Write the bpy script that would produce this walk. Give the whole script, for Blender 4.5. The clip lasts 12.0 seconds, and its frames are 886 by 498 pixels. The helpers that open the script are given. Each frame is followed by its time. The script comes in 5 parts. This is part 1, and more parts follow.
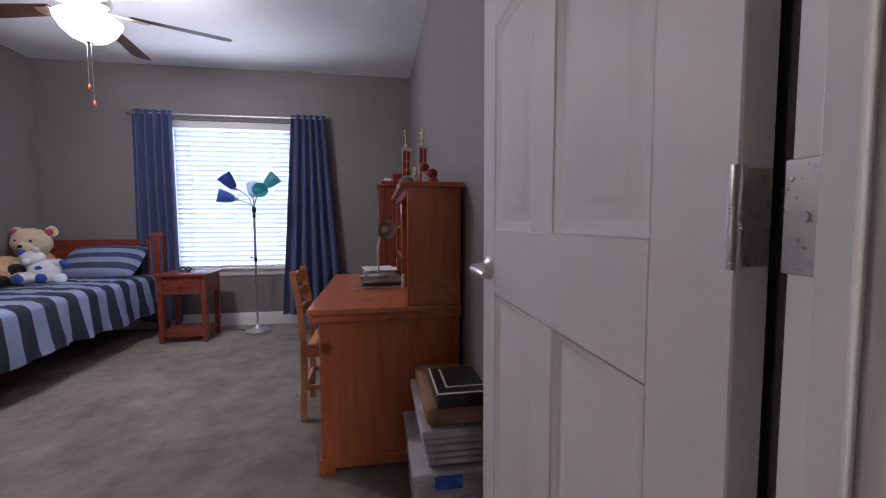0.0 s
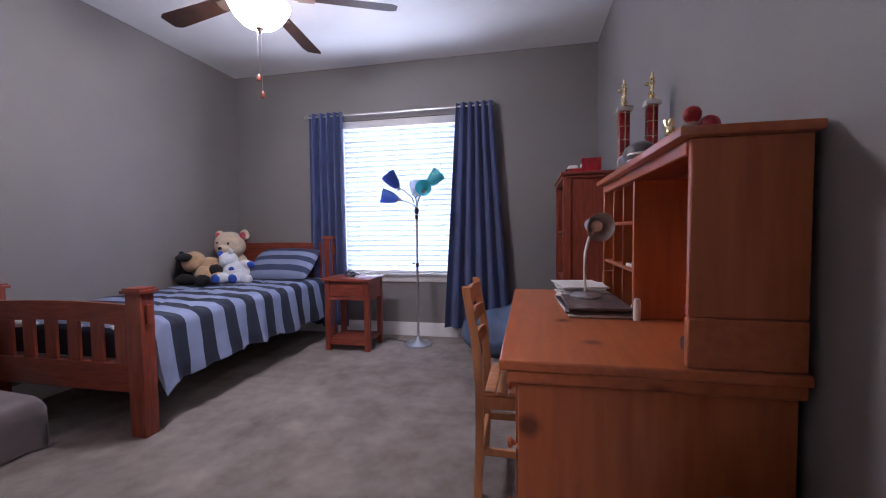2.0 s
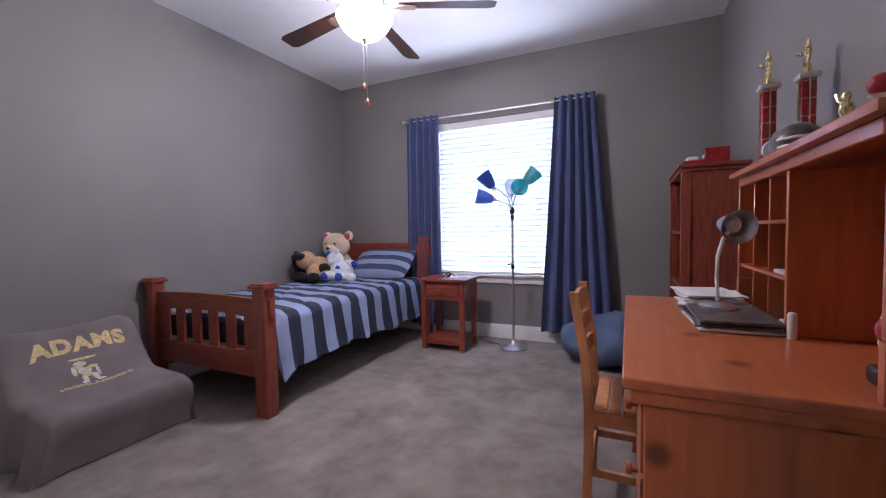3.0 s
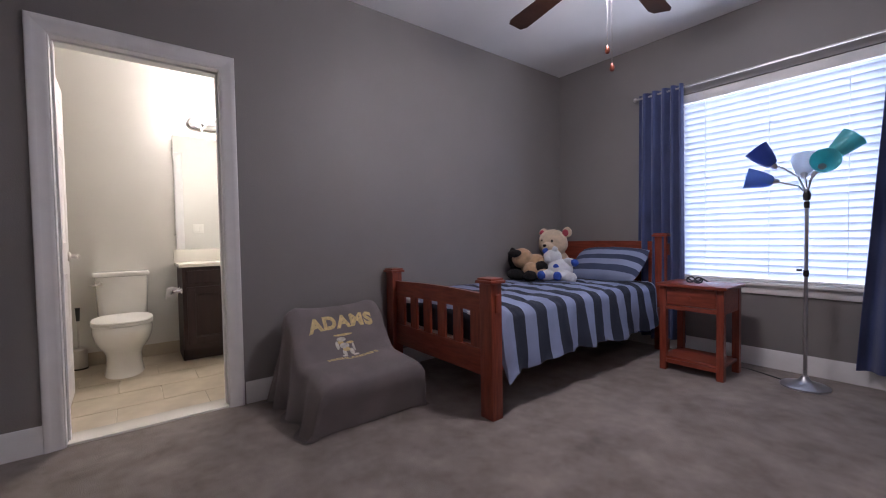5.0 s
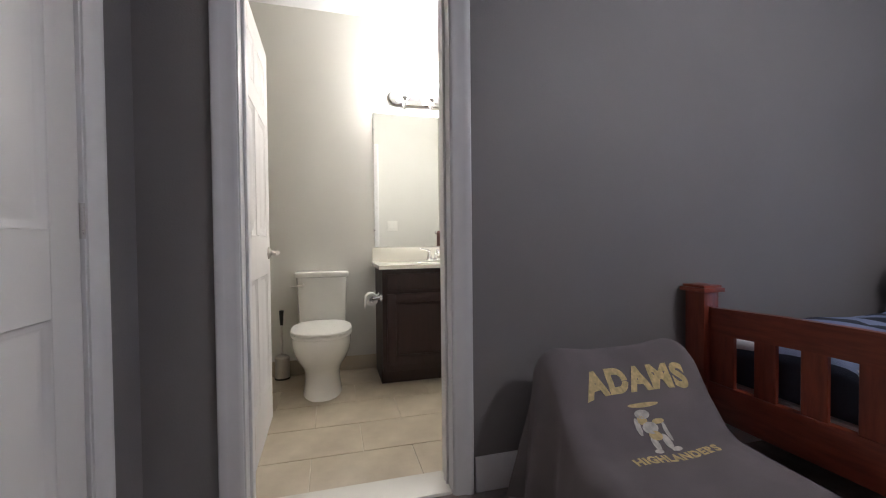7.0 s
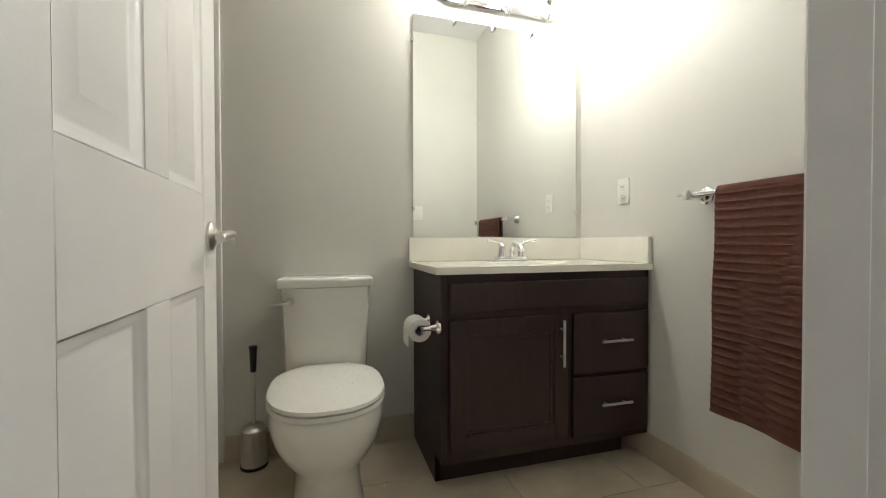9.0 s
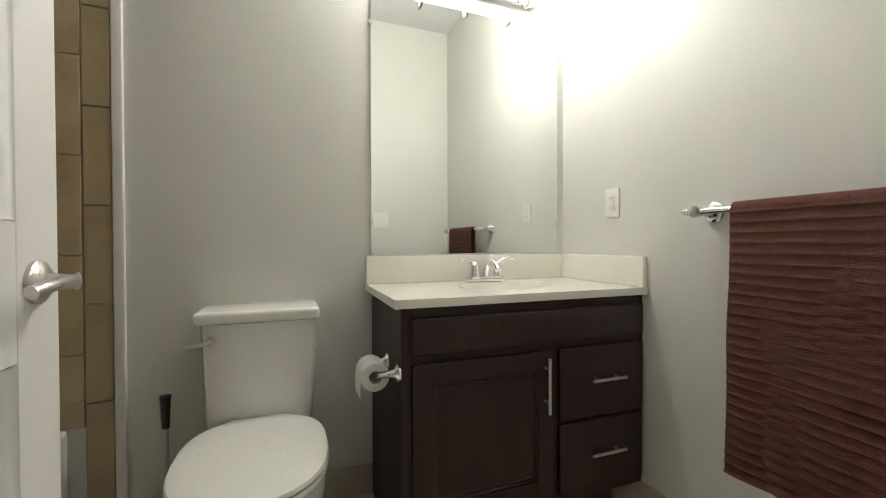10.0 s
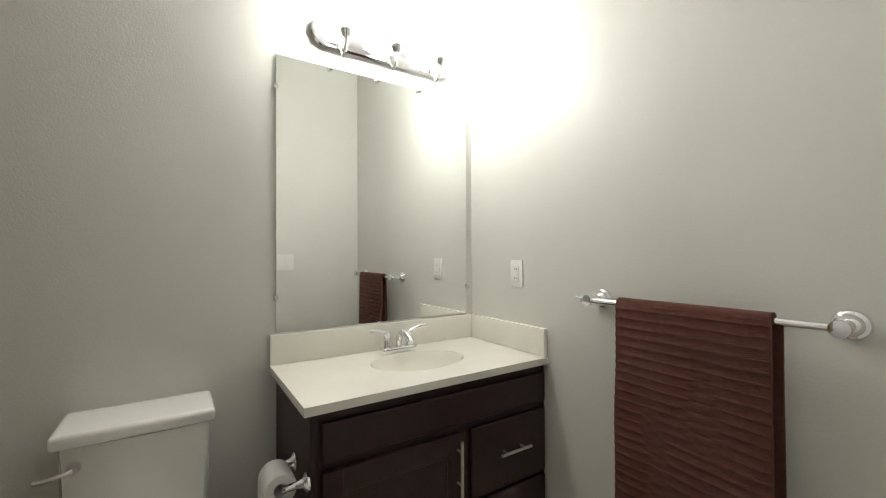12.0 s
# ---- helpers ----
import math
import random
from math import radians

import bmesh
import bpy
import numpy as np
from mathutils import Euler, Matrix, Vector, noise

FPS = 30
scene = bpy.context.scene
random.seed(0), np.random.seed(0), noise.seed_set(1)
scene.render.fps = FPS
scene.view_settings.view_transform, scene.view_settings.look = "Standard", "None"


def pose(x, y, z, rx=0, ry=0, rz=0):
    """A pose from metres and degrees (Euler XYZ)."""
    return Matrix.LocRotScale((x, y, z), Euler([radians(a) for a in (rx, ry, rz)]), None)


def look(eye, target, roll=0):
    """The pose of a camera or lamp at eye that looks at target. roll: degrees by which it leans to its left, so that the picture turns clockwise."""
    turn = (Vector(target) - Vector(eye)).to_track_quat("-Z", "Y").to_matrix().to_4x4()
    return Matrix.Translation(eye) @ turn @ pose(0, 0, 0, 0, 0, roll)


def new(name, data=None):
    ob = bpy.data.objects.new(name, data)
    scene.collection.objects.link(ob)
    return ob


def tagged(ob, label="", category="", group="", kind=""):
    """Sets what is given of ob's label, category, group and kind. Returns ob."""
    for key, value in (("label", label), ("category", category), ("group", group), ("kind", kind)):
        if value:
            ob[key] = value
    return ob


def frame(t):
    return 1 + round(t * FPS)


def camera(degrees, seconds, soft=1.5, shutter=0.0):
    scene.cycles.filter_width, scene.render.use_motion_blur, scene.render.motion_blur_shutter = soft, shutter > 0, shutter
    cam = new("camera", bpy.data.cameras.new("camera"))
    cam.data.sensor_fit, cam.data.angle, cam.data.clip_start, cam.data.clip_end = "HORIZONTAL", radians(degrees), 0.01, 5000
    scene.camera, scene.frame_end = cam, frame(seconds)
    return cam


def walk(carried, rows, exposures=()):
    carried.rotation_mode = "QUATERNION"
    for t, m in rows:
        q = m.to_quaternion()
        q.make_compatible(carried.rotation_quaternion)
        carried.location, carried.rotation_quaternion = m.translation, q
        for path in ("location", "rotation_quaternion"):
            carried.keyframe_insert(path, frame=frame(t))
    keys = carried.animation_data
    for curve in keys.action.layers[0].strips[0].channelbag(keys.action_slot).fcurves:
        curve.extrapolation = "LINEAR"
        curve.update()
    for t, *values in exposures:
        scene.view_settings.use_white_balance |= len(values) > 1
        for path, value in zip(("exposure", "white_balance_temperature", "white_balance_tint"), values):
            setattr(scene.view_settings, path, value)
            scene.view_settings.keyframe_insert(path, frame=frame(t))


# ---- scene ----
cam = camera(95.4, 12.0, soft=1.1)
PATH = [
    (0, (0.3, 0.047, 1.109), (0.617, 2.018, 0.977), -0.2),
    (0.5, (0.279, 0.354, 1.086), (0.427, 2.345, 0.972), -0.2),
    (1, (0.224, 0.572, 1.059), (0.202, 2.57, 0.957), -0.5),
    (1.5, (0.151, 0.73, 1.061), (-0.067, 2.715, 0.961), -0.6),
    (2, (0.072, 0.795, 1.066), (-0.343, 2.75, 0.969), -0.7),
    (2.5, (0.043, 0.822, 1.075), (-0.586, 2.718, 0.98), -0.8),
    (3, (0.012, 0.83, 1.07), (-0.823, 2.645, 0.981), -1.0),
    (5, (-0.307, 0.943, 1.018), (-1.89, 2.164, 0.956), -1.0),
    (5.5, (-0.558, 0.97, 1.02), (-2.286, 1.976, 0.963), -1.0),
    (6, (-0.869, 0.992, 1.025), (-2.703, 1.787, 0.967), -0.9),
    (6.5, (-1.208, 0.961, 0.997), (-3.108, 1.582, 0.946), -0.9),
    (7, (-1.546, 0.951, 0.986), (-3.476, 1.475, 0.946), -0.6),
    (9, (-2.865, 0.861, 0.914), (-4.784, 1.426, 0.883), -0.1),
    (9.5, (-3.029, 0.943, 0.93), (-4.934, 1.553, 0.9), -0.0),
    (10, (-3.121, 0.97, 0.987), (-4.995, 1.668, 0.959), -0.1),
    (10.5, (-3.147, 0.958, 1.05), (-4.975, 1.77, 1.037), -0.0),
    (11, (-3.144, 0.968, 1.104), (-4.928, 1.873, 1.099), -0.2),
    (11.5, (-3.138, 0.966, 1.17), (-4.868, 1.968, 1.175), -0.2),
    (12, (-3.129, 0.96, 1.24), (-4.802, 2.057, 1.257), -0.2),
]
EXPOSURES = [(0.0, 0.35, 5850, 22), (2.0, 0.62, 5750, 25), (3.0, 0.76, 5750, 25), (5.0, 0.15, 5950, 23), (5.5, -0.05, 5850, 18), (7.0, 0.02, 5750, 15), (9.0, -0.15, 5850, 8), (12.0, -0.5, 5750, 9)]
walk(cam, [(t, look(eye, target, roll)) for t, eye, target, roll in PATH], EXPOSURES)

# ---- world and light ----
world = bpy.data.worlds.new("world")
scene.world = world
world.use_nodes = True
wn = world.node_tree.nodes
sky = wn.new("ShaderNodeTexSky")
sky.sky_type, sky.sun_disc = "NISHITA", False
sky.sun_elevation, sky.sun_rotation = radians(40), radians(150)
wn["Background"].inputs["Strength"].default_value = 0.12
world.node_tree.links.new(sky.outputs[0], wn["Background"].inputs["Color"])
sun = new("sun", bpy.data.lights.new("sun", "SUN"))
sun.data.energy, sun.data.angle, sun.data.color = 2.0, radians(0.5), (1, 0.95, 0.88)
sun.matrix_world = look((5, -8, 8), (0, 0, 0))
WINDOW_POWER, BOWL_GLOW, VANITY_GLOW, HALL_GLOW = 42.0, 70.0, 125.0, 110.0
win_light = new("window_daylight", bpy.data.lights.new("window_daylight", "AREA"))
win_light.data.shape, win_light.data.size, win_light.data.size_y = "RECTANGLE", 1.16, 1.5
win_light.data.energy, win_light.data.color = WINDOW_POWER, (0.86, 0.93, 1.0)
win_light.matrix_world = look((-1.2, 4.775, 1.4), (-1.2, 3.0, 1.4))


# ---- materials ----
def mat(name, color, rough=0.6, metal=0.0, var=0.12, scale=12.0, bump=0.1, bscale=90.0, stretch=(1, 1, 1), second=None, sheen=0.0, coat=0.0):
    """Surface with mottling at two scales and a fine relief."""
    m = bpy.data.materials.new(name)
    m.use_nodes = True
    n, ln = m.node_tree.nodes, m.node_tree.links
    b = n["Principled BSDF"]
    b.inputs["Metallic"].default_value = metal
    b.inputs["Sheen Weight"].default_value = sheen
    b.inputs["Coat Weight"].default_value = coat
    tc = n.new("ShaderNodeTexCoord")
    mp = n.new("ShaderNodeMapping")
    mp.inputs["Scale"].default_value = stretch
    ln.new(tc.outputs["Object"], mp.inputs["Vector"])
    big = n.new("ShaderNodeTexNoise")
    big.inputs["Scale"].default_value, big.inputs["Detail"].default_value = scale, 5
    ln.new(mp.outputs[0], big.inputs["Vector"])
    ramp = n.new("ShaderNodeValToRGB")
    dark = second or tuple(c * (1 - 2 * var) for c in color)
    lite = color if second else tuple(min(1, c * (1 + var)) for c in color)
    ramp.color_ramp.elements[0].position, ramp.color_ramp.elements[1].position = 0.3, 0.7
    ramp.color_ramp.elements[0].color, ramp.color_ramp.elements[1].color = (*dark, 1), (*lite, 1)
    ln.new(big.outputs["Fac"], ramp.inputs["Fac"])
    ln.new(ramp.outputs["Color"], b.inputs["Base Color"])
    fine = n.new("ShaderNodeTexNoise")
    fine.inputs["Scale"].default_value, fine.inputs["Detail"].default_value = bscale, 4
    ln.new(mp.outputs[0], fine.inputs["Vector"])
    mr = n.new("ShaderNodeMapRange")
    mr.inputs["To Min"].default_value, mr.inputs["To Max"].default_value = max(0, rough - 0.08), min(1, rough + 0.08)
    ln.new(fine.outputs["Fac"], mr.inputs["Value"])
    ln.new(mr.outputs[0], b.inputs["Roughness"])
    if bump:
        bp = n.new("ShaderNodeBump")
        bp.inputs["Strength"].default_value, bp.inputs["Distance"].default_value = bump, 0.01
        ln.new(fine.outputs["Fac"], bp.inputs["Height"])
        ln.new(bp.outputs[0], b.inputs["Normal"])
    return m


def add_mix(m, factor, color):
    """Lays a colour over the material's base colour where factor is 1."""
    n, ln = m.node_tree.nodes, m.node_tree.links
    b = n["Principled BSDF"]
    old = b.inputs["Base Color"].links[0].from_socket
    mix = n.new("ShaderNodeMix")
    mix.data_type = "RGBA"
    ln.new(factor, mix.inputs[0])
    ln.new(old, mix.inputs[6])
    mix.inputs[7].default_value = (*color, 1)
    ln.new(mix.outputs[2], b.inputs["Base Color"])
    return m


def knots(m, color, scale=3.0, size=0.1):
    n, ln = m.node_tree.nodes, m.node_tree.links
    tc = n.new("ShaderNodeTexCoord")
    v = n.new("ShaderNodeTexVoronoi")
    v.inputs["Scale"].default_value = scale
    ln.new(tc.outputs["Object"], v.inputs["Vector"])
    mr = n.new("ShaderNodeMapRange")
    mr.inputs["From Min"].default_value, mr.inputs["From Max"].default_value = size * 0.4, size
    mr.inputs["To Min"].default_value, mr.inputs["To Max"].default_value = 0.85, 0.0
    ln.new(v.outputs["Distance"], mr.inputs["Value"])
    return add_mix(m, mr.outputs[0], color)


def stripes(m, axis, period, share, color, phase=0.0):
    """Woven bands across one world axis."""
    n, ln = m.node_tree.nodes, m.node_tree.links
    g = n.new("ShaderNodeTexCoord")
    s = n.new("ShaderNodeSeparateXYZ")
    ln.new(g.outputs["Object"], s.inputs[0])
    chain = s.outputs[axis]
    for op, val in (("ADD", phase), ("DIVIDE", period), ("FRACT", 0.0), ("LESS_THAN", share)):
        k = n.new("ShaderNodeMath")
        k.operation = op
        k.inputs[1].default_value = val
        ln.new(chain, k.inputs[0])
        chain = k.outputs[0]
    return add_mix(m, chain, color)


def glow(name, color, strength):
    m = mat(name, (0.85, 0.85, 0.82), 0.3, var=0.02, bump=0)
    b = m.node_tree.nodes["Principled BSDF"]
    b.inputs["Emission Color"].default_value = (*color, 1)
    b.inputs["Emission Strength"].default_value = strength
    return m


def translucent(name, color, share, rough=0.5):
    m = mat(name, color, rough, var=0.04, bump=0.05)
    n, ln = m.node_tree.nodes, m.node_tree.links
    t = n.new("ShaderNodeBsdfTranslucent")
    t.inputs["Color"].default_value = (*color, 1)
    mix = n.new("ShaderNodeMixShader")
    mix.inputs[0].default_value = share
    ln.new(n["Principled BSDF"].outputs[0], mix.inputs[1])
    ln.new(t.outputs[0], mix.inputs[2])
    ln.new(mix.outputs[0], n["Material Output"].inputs["Surface"])
    return m


M_WALL = mat("taupe_paint", (0.235, 0.218, 0.212), 0.55, var=0.03, scale=1.5, bump=0.12, bscale=160)
M_CEIL = mat("ceiling_paint", (0.80, 0.80, 0.80), 0.8, var=0.02, scale=2, bump=0.15, bscale=120)
M_BATHWALL = mat("greige_paint", (0.70, 0.69, 0.645), 0.5, var=0.02, scale=1.5, bump=0.1, bscale=160)
M_TRIM = mat("white_trim", (0.80, 0.79, 0.78), 0.35, var=0.02, bump=0.03)
M_DOOR = mat("white_door_paint", (0.76, 0.74, 0.72), 0.5, var=0.02, scale=3, bump=0.03, bscale=200, stretch=(1, 1, 1))
M_CARPET = mat("carpet", (0.385, 0.325, 0.29), 0.95, scale=4.5, second=(0.170, 0.139, 0.121), bump=1.0, bscale=230, sheen=0.1)
M_CARPET.node_tree.nodes["Noise Texture"].inputs["Detail"].default_value = 10
M_CARPET.node_tree.nodes["Noise Texture"].inputs["Roughness"].default_value = 0.62
M_CHERRY = mat("cherry_stain", (0.30, 0.062, 0.030), 0.38, scale=7, second=(0.17, 0.030, 0.016), bump=0.08, bscale=60, stretch=(8, 8, 1), coat=0.15)
M_CHERRY_H = mat("cherry_stain_flat", (0.30, 0.062, 0.030), 0.36, scale=7, second=(0.17, 0.030, 0.016), bump=0.08, bscale=60, stretch=(1, 8, 8), coat=0.15)
M_PINE = knots(mat("honey_pine", (0.53, 0.152, 0.050), 0.33, scale=5, second=(0.39, 0.105, 0.037), bump=0.05, bscale=50, stretch=(7, 7, 0.7), coat=0.2), (0.10, 0.02, 0.01), 3.4, 0.13)
M_PINE_H = knots(mat("honey_pine_top", (0.53, 0.152, 0.050), 0.30, scale=5, second=(0.41, 0.112, 0.04), bump=0.05, bscale=50, stretch=(8, 0.8, 8), coat=0.25), (0.12, 0.025, 0.012), 3.6, 0.13)
M_CHAIR = knots(mat("natural_pine", (0.64, 0.31, 0.14), 0.42, scale=6, second=(0.52, 0.225, 0.09), bump=0.05, bscale=60, stretch=(7, 7, 1)), (0.22, 0.09, 0.03), 6, 0.08)
M_CURTAIN = mat("navy_curtain", (0.046, 0.066, 0.175), 0.75, var=0.12, scale=4, bump=0.25, bscale=300, sheen=0.3)
M_STRIPE = stripes(mat("striped_cotton", (0.26, 0.31, 0.475), 0.85, var=0.07, scale=5, bump=0.3, bscale=260), 1, 0.205, 0.5, (0.019, 0.026, 0.047))
M_PILLOW = stripes(mat("striped_pillow_cotton", (0.24, 0.285, 0.43), 0.85, var=0.05, scale=5, bump=0.3, bscale=260), 2, 0.13, 0.48, (0.04, 0.055, 0.11), 0.02)
M_SHEET = mat("white_cotton", (0.72, 0.72, 0.74), 0.9, var=0.05, bump=0.3)
M_BLANKET = mat("grey_fleece", (0.20, 0.172, 0.172), 0.95, var=0.10, scale=5, bump=0.5, bscale=320, sheen=0.1)
M_GOLD_PRINT = mat("gold_print", (0.72, 0.57, 0.27), 0.8, var=0.15, scale=60, bump=0.2)
M_WHITE_PRINT = mat("white_print", (0.65, 0.62, 0.55), 0.8, var=0.15, scale=60, bump=0.2)
M_BLIND = translucent("white_slat", (0.52, 0.56, 0.63), 0.0)
M_CHROME = mat("chrome", (0.85, 0.85, 0.87), 0.1, 1.0, var=0.02, bump=0)
M_NICKEL = mat("brushed_nickel", (0.66, 0.63, 0.60), 0.3, 1.0, var=0.04, bump=0.03, bscale=200)
M_STEEL = mat("silver_lamp_metal", (0.55, 0.55, 0.57), 0.35, 0.9, var=0.04, bump=0)
M_BLADE = mat("dark_walnut_blade", (0.10, 0.045, 0.03), 0.32, scale=8, second=(0.045, 0.02, 0.014), bump=0.03, stretch=(1, 1, 1), coat=0.6)
M_BRONZE = mat("bronze", (0.30, 0.22, 0.17), 0.35, 0.9, var=0.05, bump=0)
M_BOWL = glow("lit_frosted_bowl", (1.0, 0.94, 0.88), BOWL_GLOW)
M_SHADE = glow("lit_frosted_shade", (1.0, 0.91, 0.76), VANITY_GLOW)
M_HALL = glow("lit_hall_diffuser", (1.0, 0.86, 0.76), HALL_GLOW)
M_BLUE = translucent("blue_shade", (0.09, 0.16, 0.50), 0.65, 0.3)
M_LBLUE = translucent("light_blue_shade", (0.25, 0.42, 0.80), 0.65, 0.3)
M_AQUA = translucent("aqua_shade", (0.22, 0.66, 0.68), 0.65, 0.3)
M_CLEAR = translucent("white_shade", (0.75, 0.80, 0.86), 0.65, 0.3)
M_CERAMIC = mat("white_china", (0.86, 0.85, 0.80), 0.12, var=0.01, bump=0, coat=0.5)
M_COUNTER = mat("cultured_marble", (0.86, 0.84, 0.76), 0.18, var=0.02, scale=6, bump=0, coat=0.4)
M_ESPRESSO = mat("espresso_wood", (0.030, 0.0105, 0.009), 0.48, scale=7, second=(0.018, 0.0065, 0.006), bump=0.03, bscale=70, stretch=(8, 8, 1))
M_TOWEL = mat("brown_terry", (0.128, 0.036, 0.019), 0.97, var=0.14, scale=60, bump=0.9, bscale=420, sheen=0.06)
M_FTILE = mat("floor_tile_glaze", (0.60, 0.525, 0.40), 0.35, scale=5, second=(0.43, 0.365, 0.265), bump=0.06, bscale=40)
M_GROUT = mat("grout", (0.62, 0.57, 0.47), 0.9, var=0.1, bump=0.3)
M_WTILE = mat("wall_tile_glaze", (0.46, 0.37, 0.225), 0.3, scale=5, second=(0.34, 0.265, 0.155), bump=0.05, bscale=40)
M_PLASTIC = mat("white_plastic", (0.82, 0.81, 0.76), 0.3, var=0.01, bump=0)
M_BLACK = mat("black_plastic", (0.012, 0.012, 0.013), 0.35, var=0.2, bump=0.05)
M_BEAN = mat("denim_blue_fabric", (0.10, 0.14, 0.235), 0.85, var=0.15, scale=5, bump=0.4, bscale=300)
M_TAN = mat("tan_plush", (0.62, 0.40, 0.22), 1.0, var=0.12, scale=20, bump=1.0, bscale=180, sheen=0.25)
M_CREAM = mat("cream_plush", (0.78, 0.62, 0.44), 1.0, var=0.1, scale=20, bump=1.0, bscale=180, sheen=0.25)
M_BLACKFUR = mat("black_plush", (0.012, 0.010, 0.0095), 1.0, var=0.2, scale=20, bump=1.0, bscale=180, sheen=0.03)
M_WHITEFUR = mat("white_plush", (0.80, 0.82, 0.86), 1.0, var=0.06, scale=20, bump=1.0, bscale=180, sheen=0.5)
M_BLUEFUR = mat("blue_plush", (0.05, 0.13, 0.60), 1.0, var=0.1, scale=20, bump=1.0, bscale=180)
M_PINK = mat("pink_plush", (0.55, 0.09, 0.12), 1.0, var=0.1, scale=20, bump=0.8, bscale=180)
M_RED = mat("red_lacquer", (0.36, 0.015, 0.022), 0.25, var=0.2, scale=30, bump=0.03, coat=0.4)
M_REDBALL = mat("red_vinyl", (0.40, 0.02, 0.025), 0.5, var=0.2, scale=30, bump=0.3, bscale=120)
M_GOLD = mat("gold_plate", (0.80, 0.66, 0.36), 0.25, 1.0, var=0.05, bump=0)
M_MARBLE = mat("white_marble", (0.72, 0.70, 0.68), 0.25, var=0.1, scale=25, bump=0)
M_CLEARBIN = mat("frosted_plastic", (0.50, 0.50, 0.53), 0.25, var=0.12, scale=9, bump=0.15, bscale=30)
M_TANLID = mat("tan_fabric", (0.33, 0.19, 0.11), 0.85, var=0.1, bump=0.3)
M_PAPER = mat("paper", (0.75, 0.74, 0.72), 0.8, var=0.05, bump=0.1)
M_COVER = mat("dark_magazine_cover", (0.05, 0.045, 0.05), 0.3, scale=22, second=(0.18, 0.15, 0.14), bump=0)
M_MIRROR = bpy.data.materials.new("mirror_glass")
M_MIRROR.use_nodes = True
_b = M_MIRROR.node_tree.nodes["Principled BSDF"]
_b.inputs["Metallic"].default_value, _b.inputs["Roughness"].default_value = 1.0, 0.008
_b.inputs["Base Color"].default_value = (0.90, 0.92, 0.90, 1)
M_GLASS = bpy.data.materials.new("pane_glass")
M_GLASS.use_nodes = True
_b = M_GLASS.node_tree.nodes["Principled BSDF"]
_b.inputs["Transmission Weight"].default_value, _b.inputs["Roughness"].default_value = 1.0, 0.0

# ---- building helpers ----
ORIGIN = {}


def thing(name, loc, label="", category="", group="", kind="", rz=0.0, local=False):
    """An Empty at a thing's base. Its parts are written in world metres, or about the base if local."""
    ob = new(name)
    ob.empty_display_size = 0.1
    ob.matrix_basis = pose(*loc, 0, 0, rz)
    ORIGIN[ob.name] = Vector((0, 0, 0)) if local else Vector(loc)
    return tagged(ob, label, category, group, kind)


def finish(name, bm, mats):
    bmesh.ops.recalc_face_normals(bm, faces=bm.faces[:])
    me = bpy.data.meshes.new(name)
    bm.to_mesh(me)
    bm.free()
    for m in mats if isinstance(mats, (list, tuple)) else [mats]:
        me.materials.append(m)
    me.shade_smooth()
    me.set_sharp_from_angle(angle=radians(38))
    return me


def part(name, bm, material, parent, label=""):
    o = ORIGIN[parent.name]
    bmesh.ops.translate(bm, verts=bm.verts[:], vec=-o)
    ob = new(name, finish(name, bm, material))
    ob.parent = parent
    ORIGIN[ob.name] = o
    return tagged(ob, label)


def single(name, bm, material, label="", category="", group="", kind="", base=None):
    """A thing of one mesh, with its origin at its base."""
    if base is None:
        vs = [v.co for v in bm.verts]
        base = Vector(((min(v.x for v in vs) + max(v.x for v in vs)) / 2, (min(v.y for v in vs) + max(v.y for v in vs)) / 2, min(v.z for v in vs)))
    base = Vector(base)
    bmesh.ops.translate(bm, verts=bm.verts[:], vec=-base)
    ob = new(name, finish(name, bm, material))
    ob.location = base
    ORIGIN[ob.name] = base
    return tagged(ob, label, category, group, kind)


def box(x0, x1, y0, y1, z0, z1, bev=0.0, seg=2, bm=None, mi=0):
    t = bmesh.new()
    bmesh.ops.create_cube(t, size=1)
    for v in t.verts:
        v.co = Vector(((x0 + x1) / 2 + v.co.x * (x1 - x0), (y0 + y1) / 2 + v.co.y * (y1 - y0), (z0 + z1) / 2 + v.co.z * (z1 - z0)))
    if bev:
        bmesh.ops.bevel(t, geom=t.edges[:], offset=bev, segments=seg, profile=0.6, affect="EDGES")
    return join(bm, t, mi)


def join(bm, t, mi=0):
    for f in t.faces:
        f.material_index = mi
    if bm is None:
        return t
    me = bpy.data.meshes.new("tmp")
    t.to_mesh(me)
    t.free()
    bm.from_mesh(me)
    bpy.data.meshes.remove(me)
    return bm


def rod(p0, p1, r0, r1=None, seg=16, bm=None, mi=0):
    p0, p1 = Vector(p0), Vector(p1)
    t = bmesh.new()
    d = p1 - p0
    m = Matrix.Translation((p0 + p1) / 2) @ d.to_track_quat("Z", "Y").to_matrix().to_4x4()
    bmesh.ops.create_cone(t, cap_ends=True, segments=seg, radius1=r0, radius2=r0 if r1 is None else r1, depth=d.length, matrix=m)
    return join(bm, t, mi)


def ball(c, r, bm=None, mi=0, u=18, v=12, rot=None):
    """r: one radius, or three."""
    t = bmesh.new()
    r = r if isinstance(r, (tuple, list)) else (r, r, r)
    m = Matrix.Translation(c) @ (rot or Matrix.Identity(4)) @ Matrix.Diagonal((*r, 1))
    bmesh.ops.create_uvsphere(t, u_segments=u, v_segments=v, radius=1, matrix=m)
    return join(bm, t, mi)


